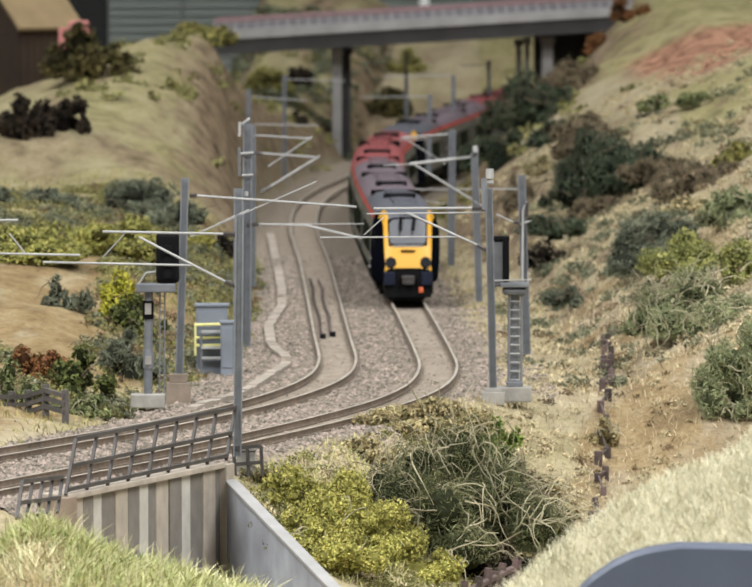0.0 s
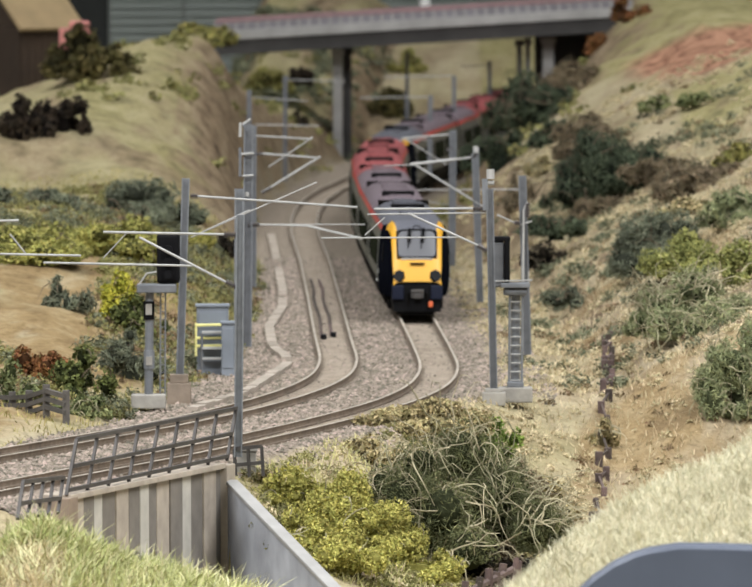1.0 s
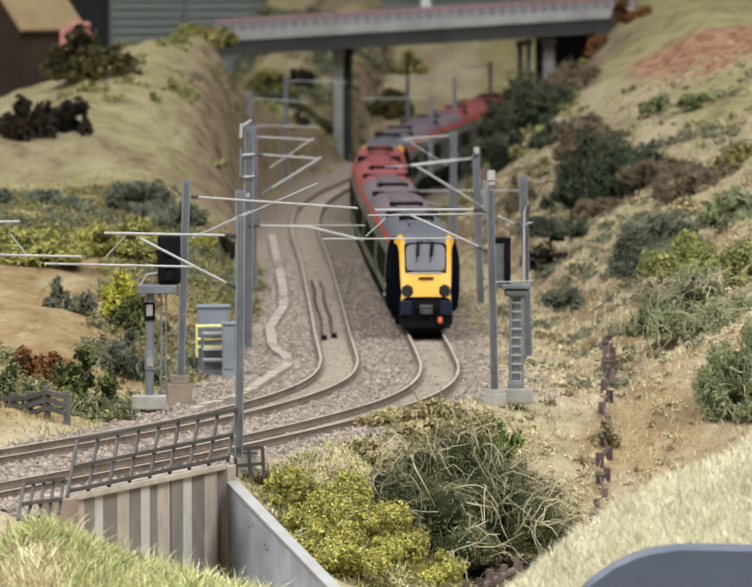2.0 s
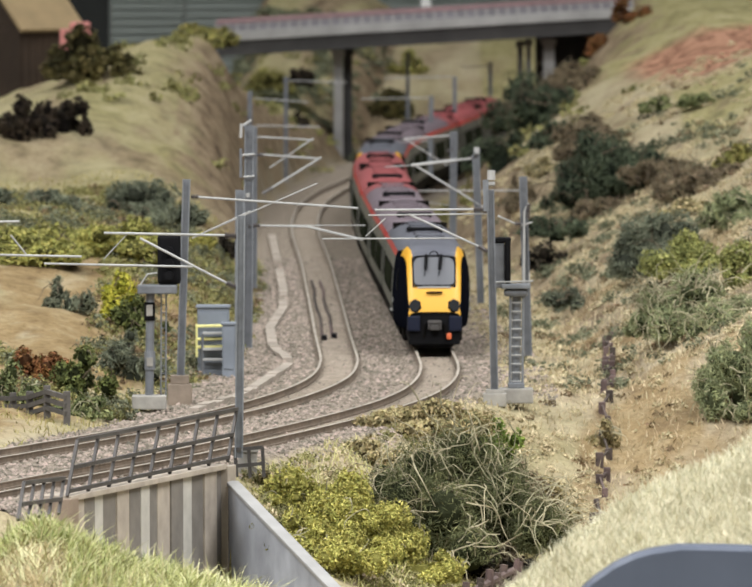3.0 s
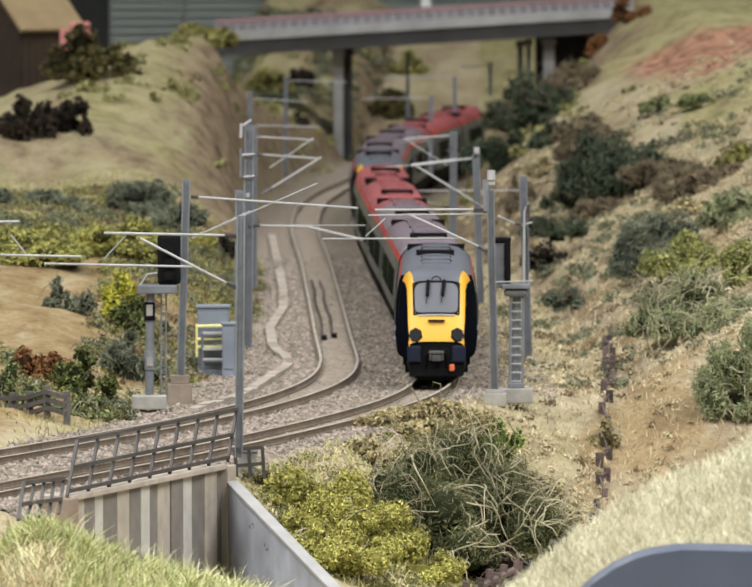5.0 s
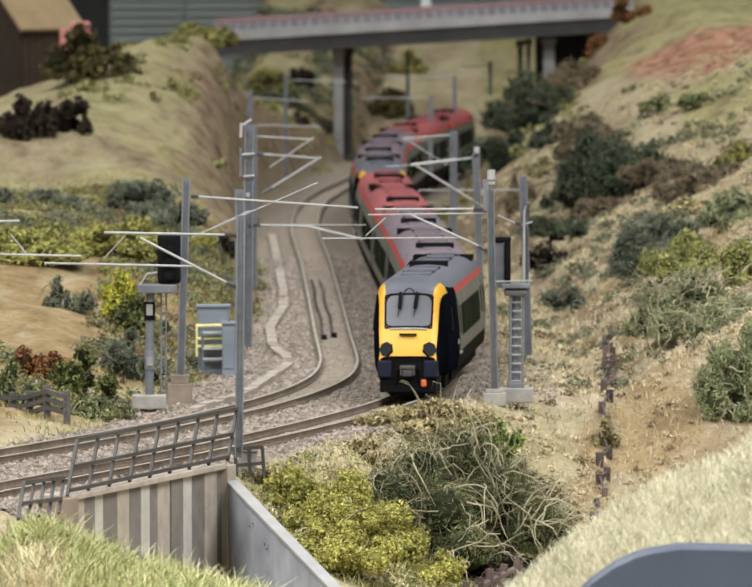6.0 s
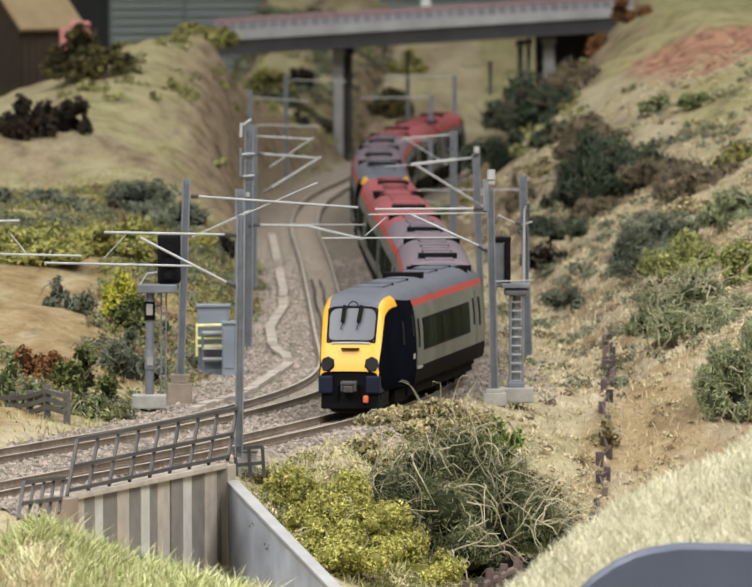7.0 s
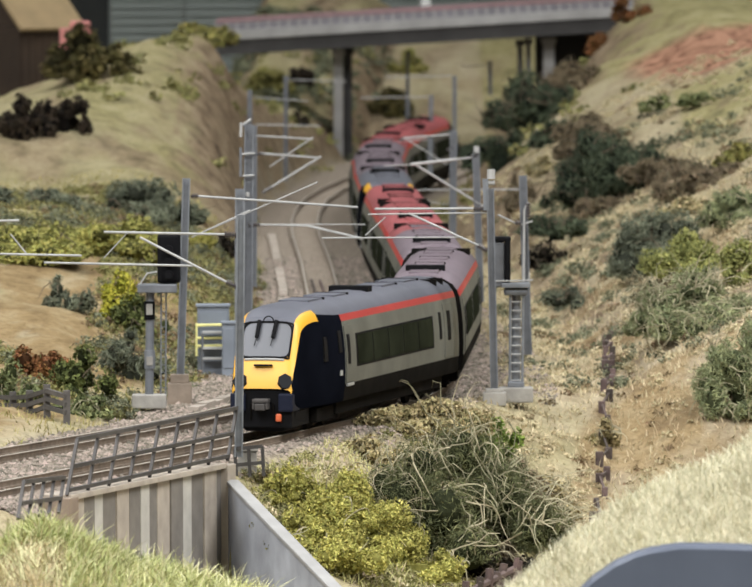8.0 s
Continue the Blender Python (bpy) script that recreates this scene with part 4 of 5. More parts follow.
def rear_signal():
    o = Vector((57.1, 3320, 0.2))
    g = signal(o, "grey colour-light signal with ladder seen from behind")
    part("base", box(B(), -7, 7, -6, 6, -2, 4.2, 0.6), CONCRETE, g, "pale concrete base")
    part("foot", box(B(), -3.4, 3.4, -3.4, 3.4, 4.2, 6.4, 0.4), STEEL, g)
    part("post", bar(B(), (0, 2, 6), (0.4, 2, 46), 1.9, 14), STEEL, g)
    for sx in (-2.6, 2.6):
        part("stile", bar(B(), (sx, -1.5, 4.2), (sx + 0.4, -1.5, 45), 0.55, 6), STEEL, g)
    for k in range(11):
        part("rung", bar(B(), (-2.6, -1.5, 7 + k * 3.6), (3.0, -1.5, 7 + k * 3.6), 0.32, 5), ARM, g)
    part("platform", box(B(), -6, 6, -5, 5, 45.2, 47.2, 0.4), STEEL, g)
    part("platform_edge", box(B(), -5, 5, -3.5, 3.5, 42, 45, 1.2), STEEL, g)
    part("head", box(B(), -9.2, -4.6, -3.4, 3.4, 45.5, 64.0, 0.7), STEEL, g, "grey back of the signal head")
    part("backboard", box(B(), -4.5, -2.2, -4.6, 4.6, 47.5, 66.0, 0.5), BLACK, g, "black signal backboard")
    part("hood", box(B(), -9.4, -2.0, -4, 4, 64.2, 66.2, 0.5), BLACK, g)
    bm = B()
    bar(bm, (-9.5, -4.6, 48), (7, -4.6, 48.4), 0.35, 5)
    bar(bm, (5.4, -4.6, 47), (5.4, -4.6, 52), 0.3, 5)
    part("handrail", bm, ARM, g)


front_signal()
rear_signal()

# ---- relay cabinets ----
CAB = material("grey_cabinet", (0.20, 0.225, 0.26), 0.55, 0.1, 0.2, 120)
PALEY = material("faded_yellow_rail", (0.72, 0.68, 0.28), 0.5, 0, 0.15, 150)


def cabinets():
    o = Vector((-71.9, 3540, -0.7))
    c = empty("relay_cabinet", *o, label="grey lineside relay cabinet with a yellow-railed step frame", category="cabinet", group="relay cabinets")
    part("body", box(B(), -7, 7, 0, 8, -3, 27.2, 0.5), CAB, c)
    part("lid", box(B(), -7.6, 7.6, -0.7, 8.7, 27.3, 28.6, 0.4), CAB, c)
    part("door", box(B(), -6, 6, -0.35, -0.05, 3, 25.5, 0.1), CAB, c)
    for z in (19.5, 13.8, 10.4):
        part("step_rail", bar(B(), (-7.2, -2.6, z), (6.5, -2.6, z + 0.3), 0.65, 6), PALEY, c, "faded yellow rail")
    part("step_rail", bar(B(), (-7.2, -2.6, 6), (-7.2, -2.6, 20.5), 0.55, 6), PALEY, c)
    for z in (4.5, 9.0, 16.0):
        part("tread", box(B(), -4.5, 8, -5.4, -2.9, z, z + 1.1, 0.2), ARM, c, "pale grey step tread")
    for sx in (-4.6, 8.2):
        part("stile", bar(B(), (sx, -4, -3), (sx, -4, 16), 0.6, 5), STEEL, c)
    o = Vector((-64.9, 3530, -0.9))
    c = empty("relay_cabinet", *o, label="narrow blue-grey lineside cabinet beside the larger one", category="cabinet", group="relay cabinets")
    part("body", box(B(), -2.9, 2.9, -3, 3, -3, 20.5, 0.4), CAB, c)
    part("lid", box(B(), -3.4, 3.4, -3.5, 3.5, 20.6, 22.0, 0.5), CAB, c)
    part("door", box(B(), -2.3, 2.3, -3.3, -3.05, 1.5, 19, 0.1), CAB, c)


cabinets()
tagged(part("equipment_case", box(box(B(), -3.5, 3.5, -3, 3, -4, 7.5, 0.4), -4.1, 4.1, -3.6, 3.6, 7.6, 8.8, 0.3), CONCRETE), "small weathered pale case by the railing", "cabinet").matrix_basis = pose(*[v * S for v in (-48, 2975, -5.9)])
DUCT = material("pale_trough_lid", (0.345, 0.30, 0.25), 0.9, 0, 0.2, 150, rand=0.12)


def cable_trough():
    t = empty("cable_trough", -45, 4000, -2.2, label="pale dusty concrete cable trough beside the far track", category="cable trough", kind="structure")
    rows = ((3281, -75), (3394, -55), (3600, -39.6), (3646, -40.5), (3744, -48.4), (3914, -52), (4101, -47.7), (4300, -50), (4520, -54.7), (4817, -61), (5218, -70))
    y, rng = 3281.0, random.Random(8)
    while y < 5000:
        x0, x1 = lerp(y, rows), lerp(y + 18, rows)
        if not (3604 < y < 3640 or 4525 < y < 4640 or 4180 < y < 4230):
            m = Matrix.Translation((x0 + 45, y - 4000, 0)) @ Matrix.Rotation(-math.atan2(x1 - x0, 18), 4, "Z")
            part("lid", box(B(), -2.3, 2.3, 0.1, 17.95, -2.5, rng.uniform(1.0, 1.7), 0, m), DUCT, t)
        y += 18


cable_trough()


def point_rods():
    r = empty("point_rods", -28, 4100, -2.2, label="rust-brown point rods lying between the far rails", category="point rods")
    for a, b in (((-35.9, 4416), (-25.4, 3828)), ((-31.0, 4400), (-21.0, 3850))):
        k = 6
        for i in range(k):
            p = [a[j] + (b[j] - a[j]) * i / k for j in (0, 1)]
            q = [a[j] + (b[j] - a[j]) * (i + 1) / k for j in (0, 1)]
            w = 0.6 * math.sin(i * 1.9)
            part("rod", bar(B(), (p[0] + 28 + w, p[1] - 4100, 0), (q[0] + 28 + 0.6 * math.sin((i + 1) * 1.9), q[1] - 4100, 0), 0.75, 5), BROWN, r)
    for x, y in ((-25.0, 3828), (-20.5, 3846)):
        part("crank", box(B(), x + 28 - 1.3, x + 28 + 1.3, y - 4100 - 5, y - 4100 + 5, -1, 1.4, 0.3), BLACK, r, "small dark crank")


point_rods()


# ---- fences ----
FENCE = material("weathered_grey_timber", (0.085, 0.078, 0.07), 0.9, 0, 0.35, 200, rand=0.2)


def timber_fence():
    f = empty("timber_fence", -136, 3200, 0.5, label="weathered grey timber post and rail fence", category="fence", group="fences")
    o = Vector((-136, 3200, 0.5))
    tops = [Vector(p) - o for p in ((-155.3, 3225, 8.0), (-145.2, 3215, 8.2), (-138.1, 3205, 9.3), (-130.8, 3195, 12.2), (-122.6, 3185, 10.5))]
    foot = [Vector((p.x, p.y, p.z - h)) for p, h in zip(tops, (10, 10, 9.5, 9, 9.5))]
    for a, b in zip(tops, foot):
        part("post", box(B(), a.x - 1.4, a.x + 1.4, a.y - 1.2, a.y + 1.2, b.z - 4, a.z + 1.2, 0.25), FENCE, f)
    for k in range(4):
        for h in (1.2, 4.4, 7.6):
            p, q = tops[k] - Vector((0, 1.2, h)), tops[k + 1] - Vector((0, 1.2, h))
            part("rail", bar(B(), p, q, 1.25, 4, flat=1.0), FENCE, f)


def post_fence():
    """Stubby rust-brown posts with rails that run up the slope."""
    f = empty("rustic_fence", 95, 3300, -10, label="rust-brown rustic fence running up the slope", category="fence", group="fences")
    rng = random.Random(5)
    n = 36
    prev = None
    for k in range(n):
        t = k / (n - 1)
        y = 3050 + 650 * t
        x = 80 + 25.5 * t + 3.4 * math.sin(t * 3.1) + rng.uniform(-0.5, 0.5) + (1.3 if k % 2 else -1.3)
        z = ground(x, y)
        w = rng.uniform(1.1, 1.6)
        part("post", box(B(), x - 95 - w, x - 95 + w, y - 3301.5, y - 3298.5, z + 7, z + 10 + rng.uniform(3.5, 6.5), 0.35), BROWN, f)
        if prev and k % 3:
            part("rail", bar(B(), (prev[0] - 95, prev[1] - 3300, prev[2] + 13.0), (x - 95, y - 3300, z + 13.4), 0.6, 4), BROWN, f)
        prev = (x, y, z)
    g = empty("rustic_fence", 38, 2860, -40, label="rust-brown rustic fence end in the gully", category="fence", group="fences")
    for k in range(9):
        t = k / 8
        x, y, top = 49 - 22 * t, 2905 - 85 * t, -31.5 - 4.5 * t + rng.uniform(-2.0, 1.0)
        low, w = min(ground(x, y), top - 8), rng.uniform(1.0, 1.7)
        part("post", bar(B(), (x - 38 + rng.uniform(-3, 0), y - 2860, low + 38), (x - 38 + rng.uniform(0, 4), y - 2860, top + 40), w * 1.3, 6, w * 0.9), BROWN, g)
    part("rail", bar(B(), (12, 40, 4.5), (-10, -38, 0.5), 1.3, 6), BROWN, g)


timber_fence()
post_fence()


# ---- buildings behind the hill and the hall beyond ----
TIMBER = material("dark_brown_timber", (0.04, 0.025, 0.015), 0.85, 0, 0.4, 50)
TILES = material("tan_roof", (0.26, 0.19, 0.10), 0.85, 0, 0.25, 60)
PINK = material("pink_render", (0.55, 0.22, 0.20), 0.85, 0, 0.2, 60)


def barn():
    """Seen over its corner: a boarded gable end and a long side under a tan slope."""
    h = empty("timber_barn", -258.7, 5900, 50.2, rz=35, label="dark brown timber barn with a tan pitched roof", category="barn")
    part("wall", box(B(), 0, 46, 0, 70, -30, 64, 0.6), TIMBER, h)
    for k in range(8):
        part("board", box(B(), 0.4 + k * 5.7, 0.4 + k * 5.7 + 5.2, -1.2, -0.1, -30, 63, 0.2), TIMBER, h)
    for k in range(11):
        part("board", box(B(), -1.2, -0.1, 1 + k * 6.2, 1 + k * 6.2 + 5.6, -30, 63, 0.2), TIMBER, h)
    bm = B()
    ends = [[bm.verts.new((x, y, z)) for y, z in ((1, 64.2), (69, 64.2), (35, 92))] for x in (0.5, 45.5)]
    bm.faces.new(ends[0])
    bm.faces.new(ends[1][::-1])
    for k in range(3):
        bm.faces.new((ends[0][k], ends[0][(k + 1) % 3], ends[1][(k + 1) % 3], ends[1][k]))
    part("gable", bm, TIMBER, h)
    rise = math.atan2(28, 34)
    part("roof", box(B(), -5, 52, -7, 44, 0.4, 3.2, 0.4, Matrix.Translation((0, 0, 64.5)) @ Matrix.Rotation(rise, 4, "X")), TILES, h, "tan roof slope")
    part("roof", box(B(), -5, 52, -44, 7, 0.4, 3.2, 0.4, Matrix.Translation((0, 70, 64.5)) @ Matrix.Rotation(-rise, 4, "X")), TILES, h)
    for k, y in enumerate((-2.4, 70.2)):
        part("fascia", box(B(), -4, 50, y - 1.5, y + 1.5, 58.5, 62, 0.3), TIMBER, h)
    part("lintel", box(B(), 4, 42, -2.6, -1.4, 10, 14, 0.3), TIMBER, h)


barn()
hs = empty("pink_cottage", -216.1, 5800, 80.2, label="small pink rendered cottage half hidden by bushes", category="house")
part("wall", box(B(), -11, 11, 0, 30, -25, 34, 0.5), PINK, hs)
part("roof", box(B(), -4, 10, -1, 31, 34.2, 39, 1.5), PINK, hs)
SHUT = material("grey_green_panel", (0.20, 0.225, 0.205), 0.7, 0, 0.15, 10)
DARKC = material("dark_curtain", (0.018, 0.02, 0.018), 0.95, 0, 0.3, 10)


def display_board(x0, x1, y, mat, label, ribs=True):
    b = empty("display_board", (x0 + x1) / 2, y, -1050, label=label, category="display board", group="display boards")
    w = (x1 - x0) / 2
    part("panel", box(B(), -w, w, 0, 20, 0, 1500), mat, b)
    if ribs:
        for k in range(26):
            part("rib", box(B(), -w, w, -4, -0.2, 1040 + k * 8, 1044 + k * 8), mat, b)


display_board(-330, -262, 7905, DARKC, "dark curtain behind the layout", False)
display_board(-258, -190, 7900, SHUT, "grey-green ribbed panel standing behind the layout")
display_board(-185, -110, 7900, SHUT, "grey-green ribbed panel standing behind the layout")
display_board(-106, -92, 7880, DARKC, "dark upright between ribbed panels", False)
display_board(-60, 130, 7920, SHUT, "grey-green ribbed panel standing behind the layout")
display_board(-90, -62, 7940, DARKC, "dark upright between ribbed panels", False)
tagged(part("leaning_pole", bar(B(), (20, 7860, -1050), (50, 7860, 180), 5, 10), CEILM), "white pole leaning behind the layout", "pole")

# ---- rounded roof in the foreground ----
SLATE = material("smooth_slate_blue", (0.085, 0.10, 0.135), 0.5, 0, 0.12, 60)


def near_roof():
    o = Vector((82.6, 2260, 1.7))
    r = empty("curved_roof", *o, label="smooth slate-blue rounded roof on the near bank", category="roof")
    bm = B()
    prof = [(-43, -45), (-37, -8), (-28, 8.0), (-22.5, 13.2), (-16.5, 17.4), (-11, 20.0), (-6, 21.4), (2, 22.6), (14, 22.4), (40, 21.4), (60, 19.5), (60, -45)]
    rows = [[bm.verts.new((x * k + (1 - k) * 8, y, z - d)) for x, z in prof] for y, k, d in ((-6, 1, 1.5), (-4.5, 1, 0.3), (0, 1, 0), (2, 0.985, 1.0))]
    for a, b in zip(rows[:-1], rows[1:]):
        for k in range(len(prof) - 1):
            bm.faces.new((a[k], a[k + 1], b[k + 1], b[k]))
    bm.faces.new(rows[0])
    bm.faces.new(rows[-1][::-1])
    part("shell", bm, SLATE, r)


near_roof()


# ---- foliage ----
def leafmat(name, a, b, vary=0.35):
    return material(name, a, 0.85, 0, 0.3, 150, second=b, island=vary, spec=0.15)


TWIG = material("pale_twig", (0.33, 0.30, 0.19), 0.9, 0, 0.3, 200, island=0.3)
DARKTWIG = material("brown_twig", (0.12, 0.095, 0.06), 0.9, 0, 0.3, 200, island=0.3)
# leaves, shade-side leaves, flake size, twig share, words
KINDS = {
    "briar": ((0.17, 0.18, 0.085), (0.07, 0.08, 0.04), 1.1, 1.7, "tangled dark olive briar bush with pale twigs"),
    "briar2": ((0.34, 0.37, 0.20), (0.16, 0.185, 0.095), 1.3, 1.6, "grey-green scrubby bush with pale stems"),
    "fresh": ((0.24, 0.33, 0.075), (0.12, 0.17, 0.04), 1.2, 0.1, "fresh green foliage clump on the slope"),
    "fresh2": ((0.21, 0.23, 0.105), (0.10, 0.12, 0.05), 1.3, 0.1, "low green foliage clump on the ground"),
    "moss": ((0.43, 0.41, 0.115), (0.25, 0.235, 0.065), 0.95, 0.12, "yellow-green mossy shrub on the slope"),
    "yellow": ((0.47, 0.44, 0.06), (0.22, 0.22, 0.03), 1.4, 0.05, "bright yellow-green shrub on the bank"),
    "straw": ((0.42, 0.36, 0.19), (0.22, 0.18, 0.09), 1.3, 0.4, "dry straw-coloured tuft on the slope"),
    "darkgreen": ((0.095, 0.118, 0.07), (0.034, 0.045, 0.03), 1.7, 0.5, "dark blue-green bush on the cutting slope"),
    "mossgrey": ((0.33, 0.34, 0.115), (0.15, 0.16, 0.055), 1.2, 0.15, "muted yellow-green mossy shrub on the slope"),
    # near-black leaf colours paint the shade of the gully and hollows
    "dark": ((0.04, 0.033, 0.022), (0.014, 0.012, 0.009), 1.6, 0.3, "dark bank undergrowth with shade in its leaf colour"),
    "slate": ((0.215, 0.235, 0.16), (0.085, 0.095, 0.068), 1.6, 0.25, "dark grey-green bush on the bank"),
    "brownbush": ((0.27, 0.22, 0.14), (0.11, 0.087, 0.055), 1.4, 0.9, "brownish dead scrub on the bank"),
    "olive": ((0.30, 0.28, 0.09), (0.15, 0.14, 0.05), 1.8, 0.1, "olive-yellow shrub on the hillside"),
    "rust": ((0.25, 0.12, 0.045), (0.11, 0.052, 0.024), 1.3, 0.0, "rust-orange autumn bush on the bank"),
    "hedge": ((0.33, 0.32, 0.09), (0.14, 0.14, 0.045), 1.6, 0.05, "yellow-green hedge with dark underside"),
    "darkolive": ((0.10, 0.085, 0.03), (0.035, 0.032, 0.015), 2.2, 0.0, "dark olive foam bush on the hill"),
    "darkolive2": ((0.13, 0.15, 0.045), (0.05, 0.06, 0.025), 1.5, 0.1, "olive-green bush by the lineside"),
    "darkbrown": ((0.045, 0.033, 0.02), (0.015, 0.012, 0.01), 2.0, 0.0, "nearly black brown bush on the hill"),
}
LEAF = {k: leafmat("leaf_" + k, v[0], v[1]) for k, v in KINDS.items()}
# core colours are darkened leaf tones, standing for shade between the leaves
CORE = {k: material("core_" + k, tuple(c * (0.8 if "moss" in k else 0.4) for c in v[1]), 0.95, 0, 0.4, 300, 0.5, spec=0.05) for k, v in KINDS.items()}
RNG = np.random.default_rng(11)


def flakes(pos, nrm, size, name, mat, parent, thin=0.55, stretch=1.0):
    """Small folded leaf flakes at pos, roughly facing nrm."""
    n = len(pos)
    a = RNG.normal(size=(n, 3))
    d = nrm * 0.8 + a * 0.75
    d /= np.linalg.norm(d, axis=1)[:, None]
    t = np.cross(d, RNG.normal(size=(n, 3)))
    t /= np.linalg.norm(t, axis=1)[:, None] + 1e-9
    b = np.cross(d, t)
    s = (size * RNG.uniform(0.55, 1.5, n))[:, None]
    v = np.stack([pos - t * s * stretch, pos - b * s * thin + d * s * 0.25, pos + t * s * stretch, pos + b * s * thin + d * s * 0.25], axis=1).reshape(-1, 3)
    i = np.arange(n)[:, None] * 4
    f = np.concatenate([i + np.array([0, 1, 2]), i + np.array([0, 2, 3])], axis=1).reshape(-1, 3)
    return raw(name, v.tolist(), f.tolist(), mat, parent)


def bush(x, y, z, rx, h, kind):
    leaf, shade, size, twigs, words = KINDS[kind]
    size *= 0.66 if y < 4000 else 0.85 if y < 5000 else 1.2
    b = empty("bush", x, y, z, label=words, category="bush", group=words + "s")
    # lumps make the uneven outline
    lumps = []
    low = kind in ("moss", "mossgrey", "yellow", "hedge", "straw", "fresh2")
    n = 14 if rx < 15 else 26
    for k in range(n):
        a, r = RNG.uniform(0, 2 * math.pi), math.sqrt(RNG.uniform(0, 1)) * 1.12
        cz = RNG.uniform(0.05, 0.82) * max(0.12, 1 - 0.62 * r * r)
        s = RNG.uniform(0.15, 0.38) * (1 - 0.35 * max(0.0, r - 0.5))
        lumps.append((math.cos(a) * r * rx, math.sin(a) * r * rx * 0.8, cz * h, s * rx, s * rx * 0.85, s * min(h * 0.85, rx * 1.4)))
    pos, nrm = [], []
    bm = B()
    for cx, cy, cz, sx, sy, sz in lumps:
        area = 4 * math.pi * ((sx * sy + sx * sz + sy * sz) / 3)
        m = int(min(1400, max(70, area / (size * size * 0.95))))
        # leaves gather in tufts with gaps between
        tufts = RNG.normal(size=(max(10, m // 20), 3))
        tufts /= np.linalg.norm(tufts, axis=1)[:, None]
        pick = RNG.integers(len(tufts), size=m)
        u = tufts[pick] + RNG.normal(size=(m, 3)) * (0.34 if low else 0.26)
        u /= np.linalg.norm(u, axis=1)[:, None]
        rad = (RNG.uniform(0.85, 1.28, len(tufts))[pick] * RNG.uniform(0.8, 1.12, m))[:, None]
        p = u * rad * np.array([sx, sy, sz]) + np.array([cx, cy, cz])
        keep = p[:, 2] > -1.5
        pos.append(p[keep])
        nrm.append(u[keep])
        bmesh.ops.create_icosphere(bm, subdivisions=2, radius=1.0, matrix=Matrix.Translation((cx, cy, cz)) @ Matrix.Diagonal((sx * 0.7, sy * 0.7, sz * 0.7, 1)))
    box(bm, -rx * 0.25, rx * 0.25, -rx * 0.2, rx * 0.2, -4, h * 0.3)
    # solid filler; its dark colour paints the shade inside the bush
    part("shade_core", bm, CORE[kind], b)
    pos, nrm = np.concatenate(pos), np.concatenate(nrm)
    needle = kind in ("briar", "briar2", "slate", "darkgreen", "brownbush")
    flakes(pos, nrm, size, "foliage", LEAF[kind], b, 0.24 if needle else 0.55, 1.7 if needle else 1.0)
    if twigs:
        verts, faces = [], []
        for k in range(int((230 if rx > 25 else 60) * twigs + 4)):
            lump = lumps[int(RNG.integers(len(lumps)))]
            a, e = RNG.uniform(0, 2 * math.pi), RNG.uniform(-0.2, 1.2)
            p = np.array([lump[0] + math.cos(a) * math.cos(e) * lump[3], lump[1] - abs(math.sin(a)) * math.cos(e) * lump[4], max(1.0, lump[2] + math.sin(e) * lump[5])])
            d = RNG.normal(size=3) * 0.8 + np.array([math.cos(a) * 0.5, -0.3, 0.7])
            d /= np.linalg.norm(d)
            r = RNG.uniform(0.18, 0.42)
            steps, seg = int(RNG.integers(4, 8)), RNG.uniform(0.07, 0.13) * max(rx, 14)
            for q in range(steps + 1):
                rr = r * (1 - 0.7 * q / steps)
                side = np.cross(d, (0.3, 1, 0.2))
                side /= np.linalg.norm(side) + 1e-9
                up = np.cross(side, d)
                verts += [tuple(p + side * rr), tuple(p - side * rr * 0.5 + up * rr * 0.87), tuple(p - side * rr * 0.5 - up * rr * 0.87)]
                if q:
                    o = len(verts) - 6
                    for w in range(3):
                        faces.append((o + w, o + (w + 1) % 3, o + 3 + (w + 1) % 3, o + 3 + w))
                p = p + d * seg
                d = d + RNG.normal(size=3) * 0.35 + np.array([0, 0, -0.22])
                d /= np.linalg.norm(d)
        raw("twig_tangle", verts, faces, TWIG if kind in ("briar", "briar2", "straw", "moss", "mossgrey", "fresh", "fresh2") else DARKTWIG, b, "thin bent twigs")
    return b


bush(25.4, 3000, -37.3, 39.872, 51.6, "briar")
bush(48.0, 3215, -16.3, 9.5, 16.0, "fresh")
bush(-32.9, 2952, -17.4, 12.768, 15.8, "moss")
bush(-15.4, 2950, -26.2, 16.688, 21, "moss")
bush(0.4, 2943, -34.5, 16.688, 19.2, "moss")
bush(14.4, 2939, -42.1, 14.672, 15.7, "moss")
bush(-16.9, 2894, -35.6, 17.36, 17.2, "moss")
bush(-27.3, 2915, -26.9, 10.64, 13.8, "moss")
bush(-40.1, 2968, -11.6, 8.848, 8.8, "straw")
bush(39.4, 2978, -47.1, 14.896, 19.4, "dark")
bush(151, 3323, -7, 18, 47, "briar2")
bush(137, 3493, 17, 27, 28, "briar2")
bush(144.6, 3780, 29, 20.0, 21.0, "mossgrey")
bush(137, 3883, 25.5, 24, 31, "slate")
bush(162.8, 3636, 30.4, 12.096, 20.0, "mossgrey")
bush(98.1, 3944, 5.4, 14.448, 12.9, "slate")
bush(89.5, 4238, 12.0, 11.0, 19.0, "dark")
bush(94.6, 4250, 30.0, 16.0, 11.0, "darkgreen")
bush(134, 4439, 43, 30.0, 42.0, "darkgreen")
bush(113, 4480, 36, 19.0, 24.0, "darkgreen")
bush(155, 4400, 52, 17.0, 17.0, "brownbush")
bush(121, 4395, 30, 15.0, 16.0, "brownbush")
